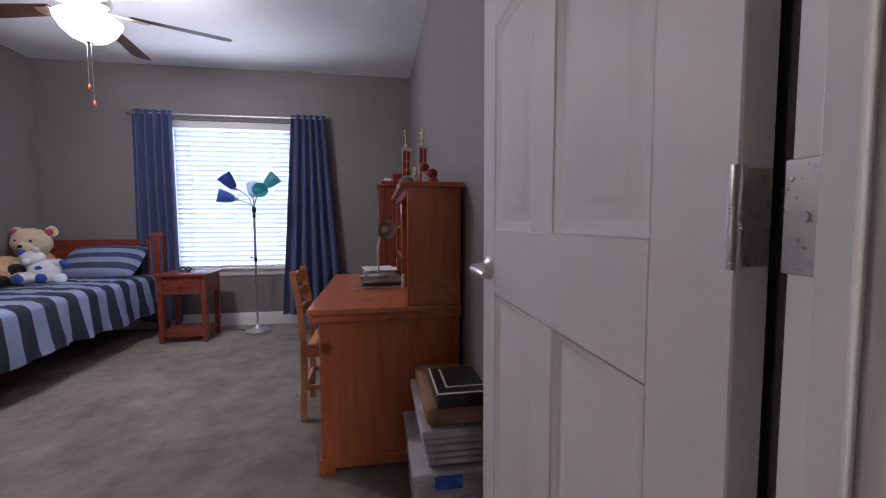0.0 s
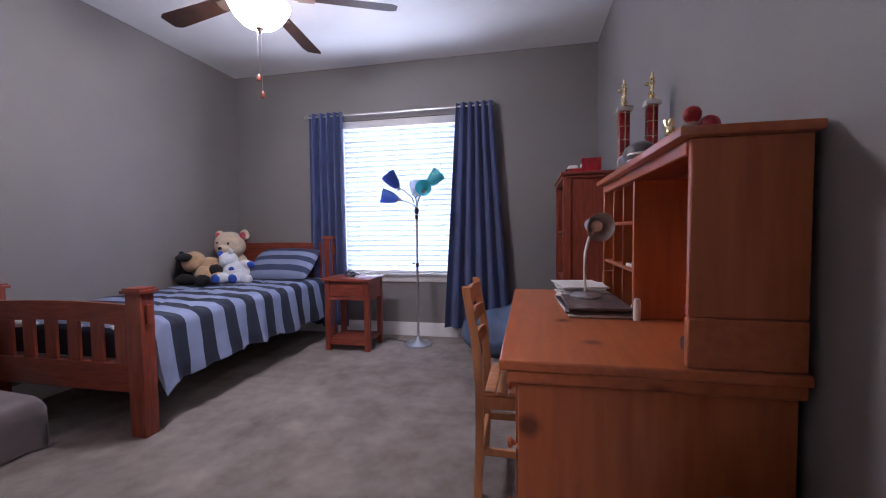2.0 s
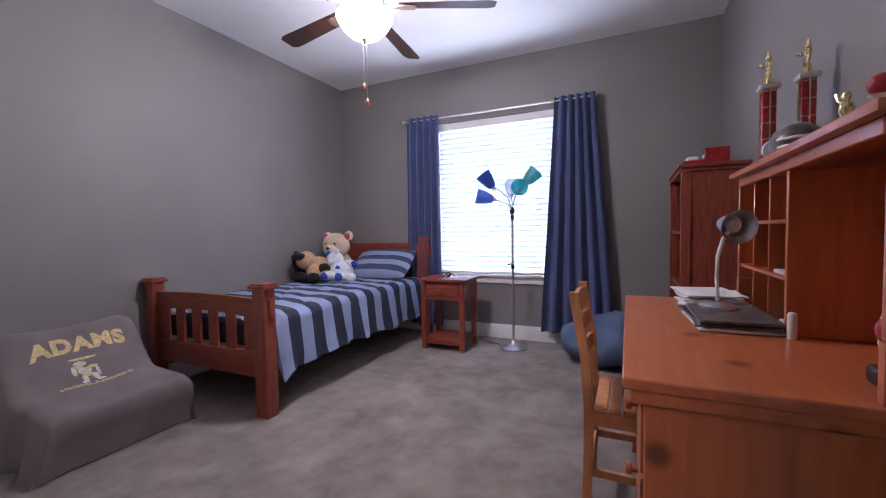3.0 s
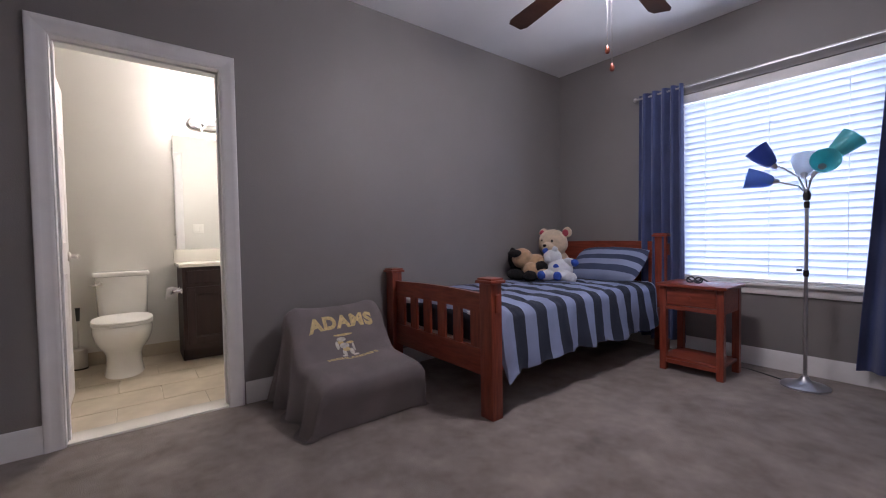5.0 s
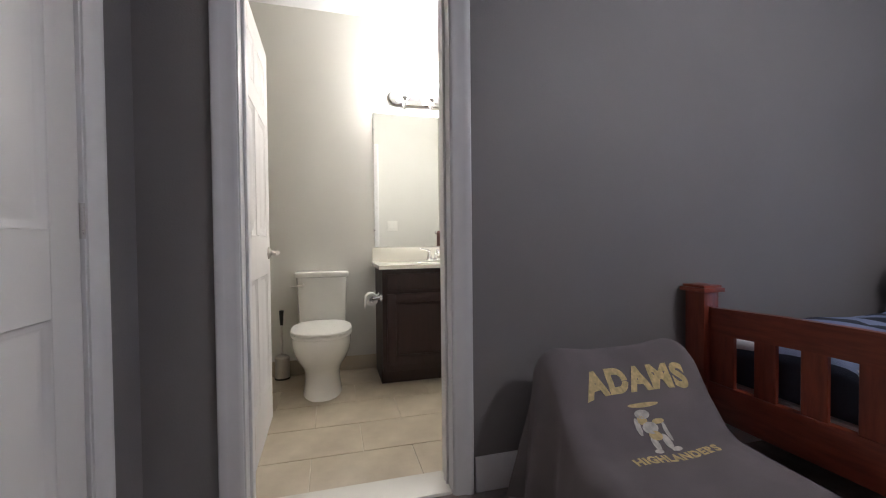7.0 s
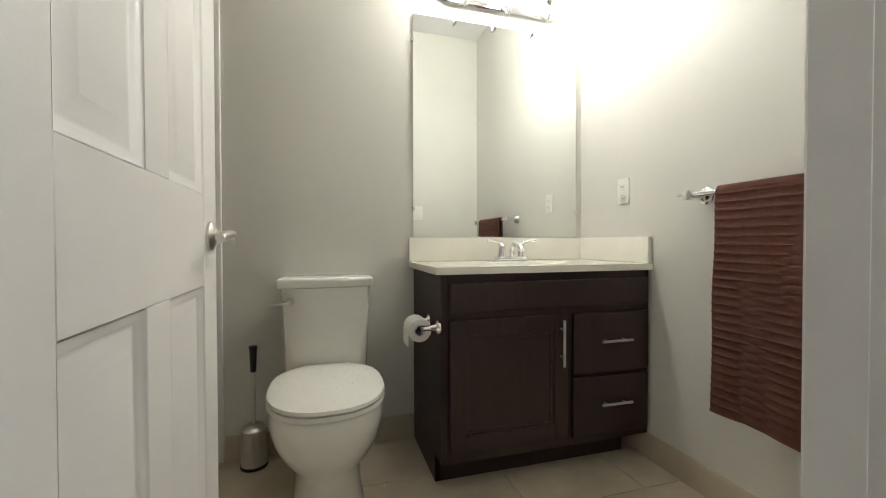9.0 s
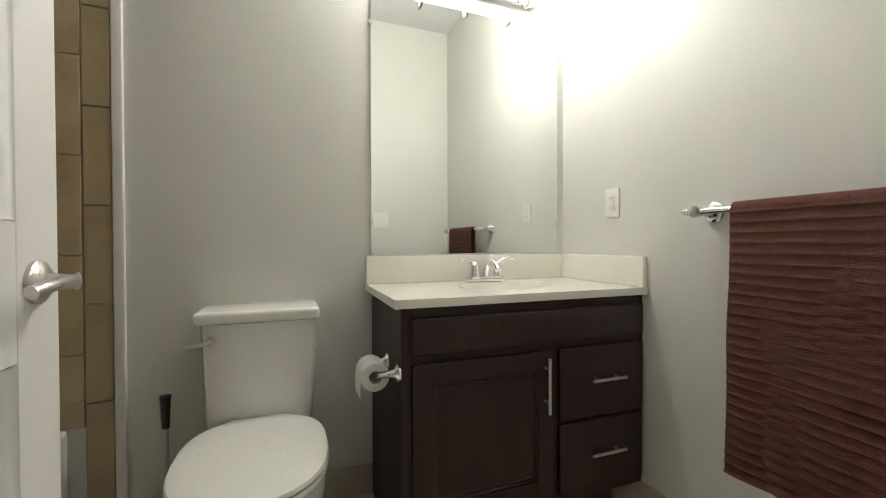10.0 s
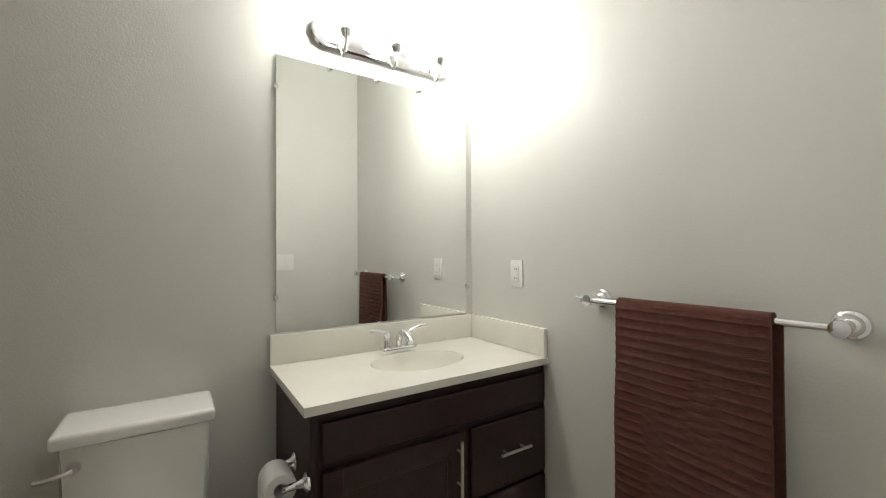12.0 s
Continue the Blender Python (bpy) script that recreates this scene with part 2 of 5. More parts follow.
def lathe(profile, c, seg=28, bm=None, mi=0, rot=None, squash=(1, 1)):
    """Turns (radius, height) pairs about an upright axis at c."""
    t = bmesh.new()
    rings = []
    m = Matrix.Translation(c) @ (rot or Matrix.Identity(4))
    for r, z in profile:
        rings.append([t.verts.new(m @ Vector((r * squash[0] * math.cos(2 * math.pi * i / seg), r * squash[1] * math.sin(2 * math.pi * i / seg), z))) for i in range(seg)])
    for a, b in zip(rings, rings[1:]):
        for i in range(seg):
            t.faces.new((a[i], a[(i + 1) % seg], b[(i + 1) % seg], b[i]))
    for ring in (rings[0], rings[-1]):
        t.faces.new(ring)
    bmesh.ops.remove_doubles(t, verts=t.verts[:], dist=0.0003)
    return join(bm, t, mi)


def tube(points, r, seg=10, bm=None, mi=0):
    t = bmesh.new()
    pts = [Vector(p) for p in points]
    rings = []
    for i, p in enumerate(pts):
        d = (pts[min(i + 1, len(pts) - 1)] - pts[max(i - 1, 0)]).normalized()
        q = d.to_track_quat("Z", "Y")
        rings.append([t.verts.new(p + q @ Vector((r * math.cos(2 * math.pi * k / seg), r * math.sin(2 * math.pi * k / seg), 0))) for k in range(seg)])
    for a, b in zip(rings, rings[1:]):
        k0 = min(range(seg), key=lambda k: (b[k].co - a[0].co).length)
        for k in range(seg):
            t.faces.new((a[k], a[(k + 1) % seg], b[(k0 + k + 1) % seg], b[(k0 + k) % seg]))
    t.faces.new(rings[0])
    t.faces.new(rings[-1])
    return join(bm, t, mi)


def sheet(fn, nu, nv, thick=0.0, bm=None, mi=0):
    """A cloth-like surface from fn(u, v) with u, v in 0..1, and a back if thick."""
    t = bmesh.new()
    g = [[t.verts.new(fn(i / nu, j / nv)) for j in range(nv + 1)] for i in range(nu + 1)]
    for i in range(nu):
        for j in range(nv):
            t.faces.new((g[i][j], g[i + 1][j], g[i + 1][j + 1], g[i][j + 1]))
    if thick:
        bmesh.ops.recalc_face_normals(t, faces=t.faces[:])
        bmesh.ops.solidify(t, geom=t.faces[:], thickness=thick)
    return join(bm, t, mi)


def arc(c, r, a0, a1, n, ax, ay):
    c, ax, ay = Vector(c), Vector(ax), Vector(ay)
    return [c + r * (math.cos(a0 + (a1 - a0) * i / n) * ax + math.sin(a0 + (a1 - a0) * i / n) * ay) for i in range(n + 1)]


def n3(x, y, z=0.0):
    return noise.noise(Vector((x, y, z)))


# ---- structure: bedroom, hall, bathroom ----
XL, XR, YS, YN, H = -3.03, 0.68, 0.35, 4.68, 2.72
BX0, BX1, BY0, BY1 = -4.73, -3.185, -0.45, 2.18
STR = "structure"
single("floor", box(-3.09, XR + 0.12, -1.6, YN + 0.2, -0.1, 0.0), M_CARPET, "greyish beige cut-pile carpet with footmarks", "carpet", kind=STR)
single("ceiling", box(BX0 - 0.15, XR + 0.9, -1.6, YN + 0.3, H, H + 0.1), M_CEIL, "white painted ceiling", "ceiling", kind=STR)
# north wall with the window's opening
WX0, WX1, WZ0, WZ1 = -1.80, -0.60, 0.61, 2.18
w = box(XL - 0.12, WX0, YN, YN + 0.16, 0, H)
box(WX1, XR + 0.12, YN, YN + 0.16, 0, H, bm=w)
box(WX0, WX1, YN, YN + 0.16, 0, WZ0, bm=w)
box(WX0, WX1, YN, YN + 0.16, WZ1, H, bm=w)
single("wall_north", w, M_WALL, "taupe grey painted wall around the window", "wall", kind=STR)
single("wall_east", box(XR, XR + 0.12, YS - 0.12, YN, 0, H), M_WALL, "taupe grey painted wall behind the desk", "wall", kind=STR)
# west wall between bedroom and bathroom
DY0, DY1, DZ = 0.654, 1.384, 2.03
w = box(XL - 0.06, XL, YS - 0.12, DY0 - 0.02, 0, H)
box(XL - 0.06, XL, DY1 + 0.02, YN, 0, H, bm=w)
box(XL - 0.06, XL, DY0 - 0.02, DY1 + 0.02, DZ + 0.02, H, bm=w)
single("wall_west", w, M_WALL, "taupe grey painted wall with the bathroom door", "wall", kind=STR)
w = box(BX1, XL - 0.06, BY0, DY0 - 0.02, 0, H)
box(BX1, XL - 0.06, DY1 + 0.02, BY1, 0, H, bm=w)
box(BX1, XL - 0.06, DY0 - 0.02, DY1 + 0.02, DZ + 0.02, H, bm=w)
single("wall_bathroom_east", w, M_BATHWALL, "light greige bathroom wall beside the door", "wall", kind=STR)
# south wall with entry and closet doors
EX0, EX1, CX0, CX1 = -0.21, 0.60, -2.75, -1.99
w = box(XL, CX0 - 0.02, YS - 0.12, YS, 0, H)
box(CX1 + 0.02, EX0 - 0.02, YS - 0.12, YS, 0, H, bm=w)
box(EX1 + 0.05, XR, YS - 0.12, YS, 0, H, bm=w)
box(CX0 - 0.02, CX1 + 0.02, YS - 0.12, YS, DZ + 0.02, H, bm=w)
box(EX0 - 0.02, EX1 + 0.05, YS - 0.12, YS, DZ + 0.03, H, bm=w)
single("wall_south", w, M_WALL, "taupe grey painted wall with two doorways", "wall", kind=STR)
w = box(-1.3, -1.2, -1.6, YS - 0.12, 0, H)
box(1.4, 1.5, -1.6, YS - 0.12, 0, H, bm=w)
box(-1.3, 1.5, -1.7, -1.6, 0, H, bm=w)
box(XR + 0.12, 1.4, YS - 0.12, YS, 0, H, bm=w)
single("wall_hall", w, M_WALL, "plain painted hall wall", "wall", kind=STR)
single("floor_hall", box(XR + 0.12, 1.5, -1.6, YS, -0.1, 0.0), M_CARPET, "beige hall carpet", "carpet", kind=STR)
single("wall_closet", box(-2.9, -1.3, -0.35, -0.25, 0, H), M_WALL, "plain closet wall", "wall", kind=STR)
# bathroom shell
WB = single("wall_bathroom_west", box(BX0 - 0.12, BX0, BY0 - 0.12, BY1 + 0.12, 0, H), M_BATHWALL, "light greige wall behind mirror and toilet", "wall", kind=STR)
single("wall_bathroom_north", box(BX0, BX1 + 0.06, BY1, BY1 + 0.10, 0, H), M_BATHWALL, "light greige wall behind the towel bar", "wall", kind=STR)
single("wall_bathroom_south", box(BX0, BX1 + 0.06, BY0 - 0.12, BY0, 0, H), M_WTILE, "beige tiled wall behind the bathtub", "wall", kind=STR)
FB = single("floor_bathroom", box(BX0, -3.06, BY0, BY1, -0.1, -0.006), M_GROUT, "beige ceramic tile floor", "floor", kind=STR)


def baseboard(x0, y0, x1, y1, nx, ny, h=0.135, m=M_TRIM, label="white moulded baseboard"):
    """A board along a wall from (x0, y0) to (x1, y1); (nx, ny) points into the room."""
    prof = [(0, 0), (0.014, 0), (0.014, h - 0.035), (0.010, h - 0.022), (0.009, h - 0.01), (0.004, h), (0, h)]
    t = bmesh.new()
    a = [t.verts.new((x0 + nx * d, y0 + ny * d, z)) for d, z in prof]
    b = [t.verts.new((x1 + nx * d, y1 + ny * d, z)) for d, z in prof]
    for i in range(len(prof)):
        k = (i + 1) % len(prof)
        t.faces.new((a[i], a[k], b[k], b[i]))
    t.faces.new(a)
    t.faces.new(b)
    return single("baseboard", t, m, label, "baseboard", kind=STR)


baseboard(XL, YN, XR, YN, 0, -1)
baseboard(XL, YS, XL, DY0 - 0.078, 1, 0)
baseboard(XL, DY1 + 0.092, XL, YN - 0.014, 1, 0)
baseboard(XR, YS + 0.03, XR, YN - 0.014, -1, 0)
baseboard(XL + 0.014, YS, CX0 - 0.088, YS, 0, 1)
baseboard(CX1 + 0.088, YS, EX0 - 0.088, YS, 0, 1)
M_BTILE = mat("beige_base_tile", (0.50, 0.43, 0.32), 0.4, scale=4, second=(0.42, 0.36, 0.27), bump=0.05)
baseboard(BX0, 0.46, BX0, BY1, 1, 0, 0.105, M_BTILE, "beige tile baseboard")
baseboard(BX0 + 0.014, BY1, BX1, BY1, 0, -1, 0.105, M_BTILE, "beige tile baseboard")
baseboard(BX1, DY1 + 0.09, BX1, BY1 - 0.014, -1, 0, 0.105, M_BTILE, "beige tile baseboard")


def casing(name, place, rz, width, depth, both=True, skip=()):
    """Jambs, stops and stepped casing of a doorway; local x along the wall, y 0 at the front face, wall behind at -depth."""
    r = thing(name, place, "white moulded door frame and casing", "door frame", kind=STR, rz=rz, local=True)
    for nm, x0, x1, z0, z1 in (("jamb", -0.02, 0, 0, DZ), ("jamb", width, width + 0.02, 0, DZ), ("head", -0.02, width + 0.02, DZ, DZ + 0.02)):
        if (nm, x0 < 0) not in skip:
            part(nm, box(x0, x1, -depth - 0.003, 0.003, z0, z1, 0.001, 1), M_TRIM, r)
    for nm, x0, x1, z0, z1 in (("stop", 0, 0.011, 0, DZ - 0.011), ("stop", width - 0.011, width, 0, DZ - 0.011), ("stop", 0, width, DZ - 0.011, DZ)):
        if (nm, x0 == 0) not in skip:
            part(nm, box(x0, x1, -depth * 0.62, -depth * 0.35, z0, z1, 0.002, 1), M_TRIM, r)
    prof = [(0.006, 0.0), (0.006, 0.008), (0.010, 0.0105), (0.020, 0.0115), (0.046, 0.0125), (0.054, 0.0155), (0.062, 0.0185), (0.076, 0.0195), (0.080, 0.0180), (0.082, 0.0150), (0.082, 0.0)]
    for s, y in ((1, 0.0),) + (((-1, -depth),) if both else ()):
        legs = []
        if ("left", s > 0) not in skip:
            legs.append([[(-a, z) for a, e in prof] for z in (0.0, None)])
        if ("right", s > 0) not in skip:
            legs.append([[(width + a, z) for a, e in prof] for z in (0.0, None)])
        legs.append([[(-a, None) for a, e in prof], [(width + a, None) for a, e in prof]])
        for ends in legs:
            k = bmesh.new()
            rows = [[k.verts.new((x, y + s * e, DZ + a if z is None else z)) for (x, z), (a, e) in zip(end, prof)] for end in ends]
            for i in range(len(prof)):
                j = (i + 1) % len(prof)
                k.faces.new((rows[0][i], rows[0][j], rows[1][j], rows[1][i]))
            k.faces.new(rows[0])
            k.faces.new(rows[1])
            part("casing", k, M_TRIM, r)
    return r


def six_panel(name, place, rz, w, label, lever, sides=(1, -1), hinge_side=1, rail=(0.82, 1.02), hinges=(0.25, 1.045, 1.82)):
    """Moulded six-panel door; local x from the hinge to the free edge, y through the leaf."""
    r = thing(name, place, label, "door", kind=STR, rz=rz, local=True)
    h, th, st, ms = 2.015, 0.0175, 0.112, 0.10
    pw = (w - 2 * st - ms) / 2
    rows = ((0.235, rail[0]), (rail[1], 1.60), (1.70, 1.895))
    k = box(0.002, w - 0.002, -th + 0.0125, th - 0.0125, 0.014, h - 0.002)
    zs = [0.012, rows[0][0], rows[0][1], rows[1][0], rows[1][1], rows[2][0], rows[2][1], h]
    for x0, x1 in ((0, st), (w - st, w)):
        box(x0, x1, -th, th, 0.012, h, 0.002, 1, k)
    for i in range(0, 8, 2):
        box(st - 0.001, w - st + 0.001, -th, th, zs[i], zs[i + 1], 0.002, 1, k)
    for z0, z1 in rows:
        box(st + pw, st + pw + ms, -th, th, z0 - 0.001, z1 + 0.001, 0.002, 1, k)
    part("leaf", k, M_DOOR, r)
    for z0, z1 in rows:
        for x0 in (st, st + pw + ms):
            t = bmesh.new()
            for s in (1, -1):
                rings = []
                for d, y in ((0.0, th - 0.0005), (0.004, th - 0.0035), (0.012, th - 0.0060), (0.017, th - 0.0105), (0.024, th - 0.0110), (0.050, th - 0.0035), (0.053, th - 0.0030)):
                    rings.append([t.verts.new((x, s * y, z)) for x, z in ((x0 + d, z0 + d), (x0 + pw - d, z0 + d), (x0 + pw - d, z1 - d), (x0 + d, z1 - d))])
                t.faces.new(rings[-1])
                for a, b in zip(rings, rings[1:]):
                    for i in range(4):
                        t.faces.new((a[i], a[(i + 1) % 4], b[(i + 1) % 4], b[i]))
            part("panel", t, M_DOOR, r)
    for s in sides:
        k = lathe([(0.0, 0), (0.033, 0), (0.033, 0.006), (0.027, 0.011), (0.013, 0.016), (0.011, 0.045), (0.014, 0.05), (0, 0.05)], (w - 0.065, s * th, lever), 24, rot=Matrix.Rotation(-s * math.pi / 2, 4, "X"))
        hd = part("handle_rose", k, M_NICKEL, r, "satin nickel lever handle")
        k = tube([(w - 0.065, s * (th + 0.045), lever), (w - 0.085, s * (th + 0.052), lever + 0.002), (w - 0.12, s * (th + 0.052), lever + 0.003), (w - 0.16, s * (th + 0.048), lever - 0.002), (w - 0.175, s * (th + 0.044), lever - 0.006)], 0.0095, 12)
        part("lever", k, M_NICKEL, hd)
    for z in hinges:
        k = rod((-0.002, hinge_side * (th + 0.004), z - 0.044), (-0.002, hinge_side * (th + 0.004), z + 0.044), 0.0065, seg=12)
        box(-0.0025, -0.0002, -th + 0.004, th, z - 0.042, z + 0.042, 0.001, 1, k)
        hg = part("hinge", k, M_NICKEL, r, "satin nickel butt hinge")
        for dz in (-0.033, 0, 0.033):
            part("screw", rod((-0.0035, -0.006 + 0.008 * (dz == 0), z + dz), (-0.0005, -0.006 + 0.008 * (dz == 0), z + dz), 0.004, seg=8), M_STEEL, hg)
    return r

bath_frame = casing("door_frame_1", (XL, DY1, 0), -90, DY1 - DY0, XL - BX1)
closet_frame = casing("door_frame_2", (CX0, YS, 0), 0, CX1 - CX0, 0.12, both=False)
entry_frame = casing("door_frame_3", (EX0, YS, 0), 0, EX1 - EX0, 0.12, skip=(("right", True), ("right", False), ("jamb", False), ("stop", False)))
ORIGIN[entry_frame.name] = Vector((EX0, YS, 0))
k = box(EX1, EX1 + 0.045, YS - 0.125, YS - 0.048, 0, DZ, 0.002, 1)
part("jamb", k, M_TRIM, entry_frame)
part("stop", box(EX1 - 0.011, EX1, YS - 0.10, YS - 0.075, 0, DZ, 0.002, 1), M_TRIM, entry_frame)
for z in (0.24, 1.112, 1.80):
    k = box(EX1 - 0.0025, EX1, YS - 0.082, YS - 0.046, z - 0.042, z + 0.042, 0.001, 1)
    hg = part("hinge_leaf", k, M_NICKEL, entry_frame, "satin nickel hinge leaf")
    for dy, dz in ((-0.07, 0.033), (-0.062, 0.0), (-0.07, -0.033)):
        part("screw", rod((EX1 - 0.0045, YS + dy, z + dz), (EX1 - 0.002, YS + dy, z + dz), 0.0042, seg=10), M_STEEL, hg)
six_panel("door_1", (0.6175, 0.345, 0), 90, 0.83, "white six-panel door standing open against the wall", 0.985, sides=(1,), rail=(0.92, 1.09), hinges=(0.24, 1.112, 1.80))
six_panel("door_2", (CX0 + 0.004, YS - 0.022, 0), 0, CX1 - CX0 - 0.008, "white six-panel closet door, closed", 0.96, sides=(1,))
six_panel("door_3", (BX1 - 0.032, DY0 - 0.050, 0), 181, 0.745, "white six-panel bathroom door standing open", 0.93, sides=(-1,), hinge_side=-1)
for z in (0.25, 1.045, 1.82):
    part("hinge_leaf", box(DY1 - DY0 - 0.003, DY1 - DY0 - 0.0002, -0.155, -0.115, z - 0.042, z + 0.042, 0.001, 1), M_NICKEL, bath_frame, "satin nickel hinge leaf")
HLX, HLY = 1.0, -1.2
hall_lamp = thing("hall_ceiling_light", (HLX, HLY, H), "round white flush ceiling light in the hall", "ceiling light")
part("rim", lathe([(0, 0), (0.16, 0), (0.165, -0.02), (0.15, -0.03), (0, -0.03)], (HLX, HLY, H), 32), M_NICKEL, hall_lamp)
part("diffuser", lathe([(0, -0.09), (0.06, -0.085), (0.12, -0.06), (0.148, -0.03), (0, -0.03)], (HLX, HLY, H), 32), M_HALL, hall_lamp)
single("threshold", box(BX1, -3.035, DY0 + 0.001, DY1 - 0.001, -0.012, 0.012, 0.004, 2), M_COUNTER, "cream marble threshold strip in the doorway", "threshold", kind=STR)

# ---- window, blind, curtains ----
win = thing("window_1", (-1.2, YN, WZ0), "white framed window behind a closed blind", "window", kind=STR)
k = bmesh.new()
for x0, x1, z0, z1 in ((WX0, WX0 + 0.04, WZ0 + 0.02, WZ1), (WX1 - 0.04, WX1, WZ0 + 0.02, WZ1), (WX0, WX1, WZ1 - 0.04, WZ1), (WX0, WX1, WZ0 + 0.02, WZ0 + 0.06), (WX0, WX1, 1.37, 1.41)):
    box(x0, x1, YN + 0.115, YN + 0.155, z0, z1, 0.003, 1, k)
part("window_frame", k, M_TRIM, win)
for z0, z1 in ((WZ0 + 0.06, 1.37), (1.41, WZ1 - 0.04)):
    pn = part("pane", box(WX0 + 0.04, WX1 - 0.04, YN + 0.133, YN + 0.137, z0, z1), M_GLASS, win)
    pn.visible_shadow = False
k = box(WX0 - 0.04, WX1 + 0.04, YN - 0.045, YN + 0.115, WZ0, WZ0 + 0.022, 0.006, 3)
part("window_sill", k, M_TRIM, win)
part("apron", box(WX0 - 0.02, WX1 + 0.02, YN - 0.016, YN - 0.001, WZ0 - 0.065, WZ0, 0.004, 2), M_TRIM, win)
bl = thing("window_blind", (-1.2, YN + 0.04, WZ0 + 0.022), "white horizontal slat blind, closed and backlit", "blind")
part("headrail", box(WX0 + 0.004, WX1 - 0.004, YN + 0.005, YN + 0.075, 2.10, 2.176, 0.006, 2), M_TRIM, bl)
NS, SP = 29, 0.0505
t = bmesh.new()
pts = [(-0.030 + 0.012 * i, 0.0035 * (1 - ((i - 2.5) / 2.5) ** 2)) for i in range(6)]
ca, sa = math.cos(radians(-62)), math.sin(radians(-62))
ra = [t.verts.new((WX0 + 0.008, a * ca - b * sa, a * sa + b * ca)) for a, b in pts]
rb = [t.verts.new((WX1 - 0.008, a * ca - b * sa, a * sa + b * ca)) for a, b in pts]
for i in range(5):
    t.faces.new((ra[i], ra[i + 1], rb[i + 1], rb[i]))
bmesh.ops.solidify(t, geom=t.faces[:], thickness=0.0025)
bmesh.ops.translate(t, verts=t.verts[:], vec=(1.2, 0, 0))
slat_mesh = finish("slat", t, M_BLIND)
for i in range(NS):
    o = new("slat", slat_mesh)
    o.parent = bl
    o.location = (0, 0, 0.055 + SP * i)
part("bottom_rail", box(WX0 + 0.006, WX1 - 0.006, YN + 0.02, YN + 0.06, WZ0 + 0.024, WZ0 + 0.046, 0.005, 2), M_TRIM, bl)
for x in (-1.62, -1.2, -0.78):
    part("ladder_cord", rod((x, YN + 0.012, WZ0 + 0.04), (x, YN + 0.012, 2.11), 0.0016, seg=6), M_PAPER, bl)

rodb = thing("curtain_rod", (-1.2, YN, 2.215), "thin brushed metal curtain rod with ball finials", "curtain rod")
part("bar", rod((-2.13, 4.585, 2.215), (-0.255, 4.585, 2.215), 0.008), M_NICKEL, rodb)
for x in (-2.145, -0.24):
    part("finial", lathe([(0, -0.018), (0.012, -0.014), (0.02, 0), (0.012, 0.014), (0, 0.018)], (x, 4.585, 2.215), 16, rot=Matrix.Rotation(math.pi / 2, 4, "Y")), M_NICKEL, rodb)
for x in (-2.09, -0.30):
    k = rod((x, 4.585, 2.213), (x, YN, 2.213), 0.005)
    rod((x, YN - 0.006, 2.213), (x, YN, 2.213), 0.02, bm=k)
    part("bracket", k, M_NICKEL, rodb)


def curtain(xa, xb, xc, xd, ztop, zbot, seed):
    """Folds from xa..xb at the top to xc..xd at the hem."""
    folds = 5

    def fn(u, v):
        s = u ** 0.9
        ph = 2 * math.pi * folds * u + 0.5 * math.sin(5 * u + seed)
        amp = 0.026 + 0.014 * v
        x = (xa + (xb - xa) * s) * (1 - v) + (xc + (xd - xc) * s) * v + 0.012 * v * n3(u * 4, v * 2, seed)
        y = 4.587 + amp * math.sin(ph + 0.7 * v * n3(u * 2, v * 1.5, seed)) - 0.012 * v * (1 + n3(u * 3, v * 3, seed + 2)) - 0.004
        return Vector((x, y, ztop + (zbot - ztop) * v + 0.010 * v * math.sin(9 * u + seed)))
    k = sheet(fn, 110, 40, 0.004)
    return single("curtain", k, M_CURTAIN, "navy blue pleated curtain panel hanging from the rod", "curtain", "curtains at the window")


curtain(-2.115, -1.745, -2.13, -1.725, 2.245, 0.10, 1.0)
curtain(-0.59, -0.25, -0.72, -0.085, 2.245, 0.13, 4.0)

# ---- bed ----
bed = thing("bed", (-2.44, 3.55, 0), "cherry-stained wooden twin bed with slatted footboard", "bed")


def post(x, y, top, parent):
    k = box(x - 0.048, x + 0.048, y - 0.04, y + 0.04, 0.0, top - 0.03, 0.005, 2)
    p = part("post", k, M_CHERRY, parent)
    k = box(x - 0.064, x + 0.064, y - 0.056, y + 0.056, top - 0.03, top - 0.012, 0.004, 2)
    box(x - 0.056, x + 0.056, y - 0.048, y + 0.048, top - 0.0125, top, 0.005, 2, k)
    part("cap", k, M_CHERRY_H, p)
    part("tenon", box(x + 0.047, x + 0.060, y - 0.015, y + 0.015, top - 0.19, top - 0.09, 0.003, 2), M_CHERRY, p)


def arched(x0, x1, y0, y1, zb, zt, rise, under=0.0):
    """A rail with a bowed top, and an arch cut from below if under."""
    t = bmesh.new()
    n = 20
    rows = []
    for i in range(n + 1):
        u = i / n
        x = x0 + (x1 - x0) * u
        c = math.sin(math.pi * u)
        rows.append([t.verts.new((x, y, z)) for y, z in ((y0, zb + under * c), (y1, zb + under * c), (y1, zt + rise * c), (y0, zt + rise * c))])
    for a, b in zip(rows, rows[1:]):
        for q in range(4):
            t.faces.new((a[q], a[(q + 1) % 4], b[(q + 1) % 4], b[q]))
    t.faces.new(rows[0])
    t.faces.new(rows[-1])
    return t


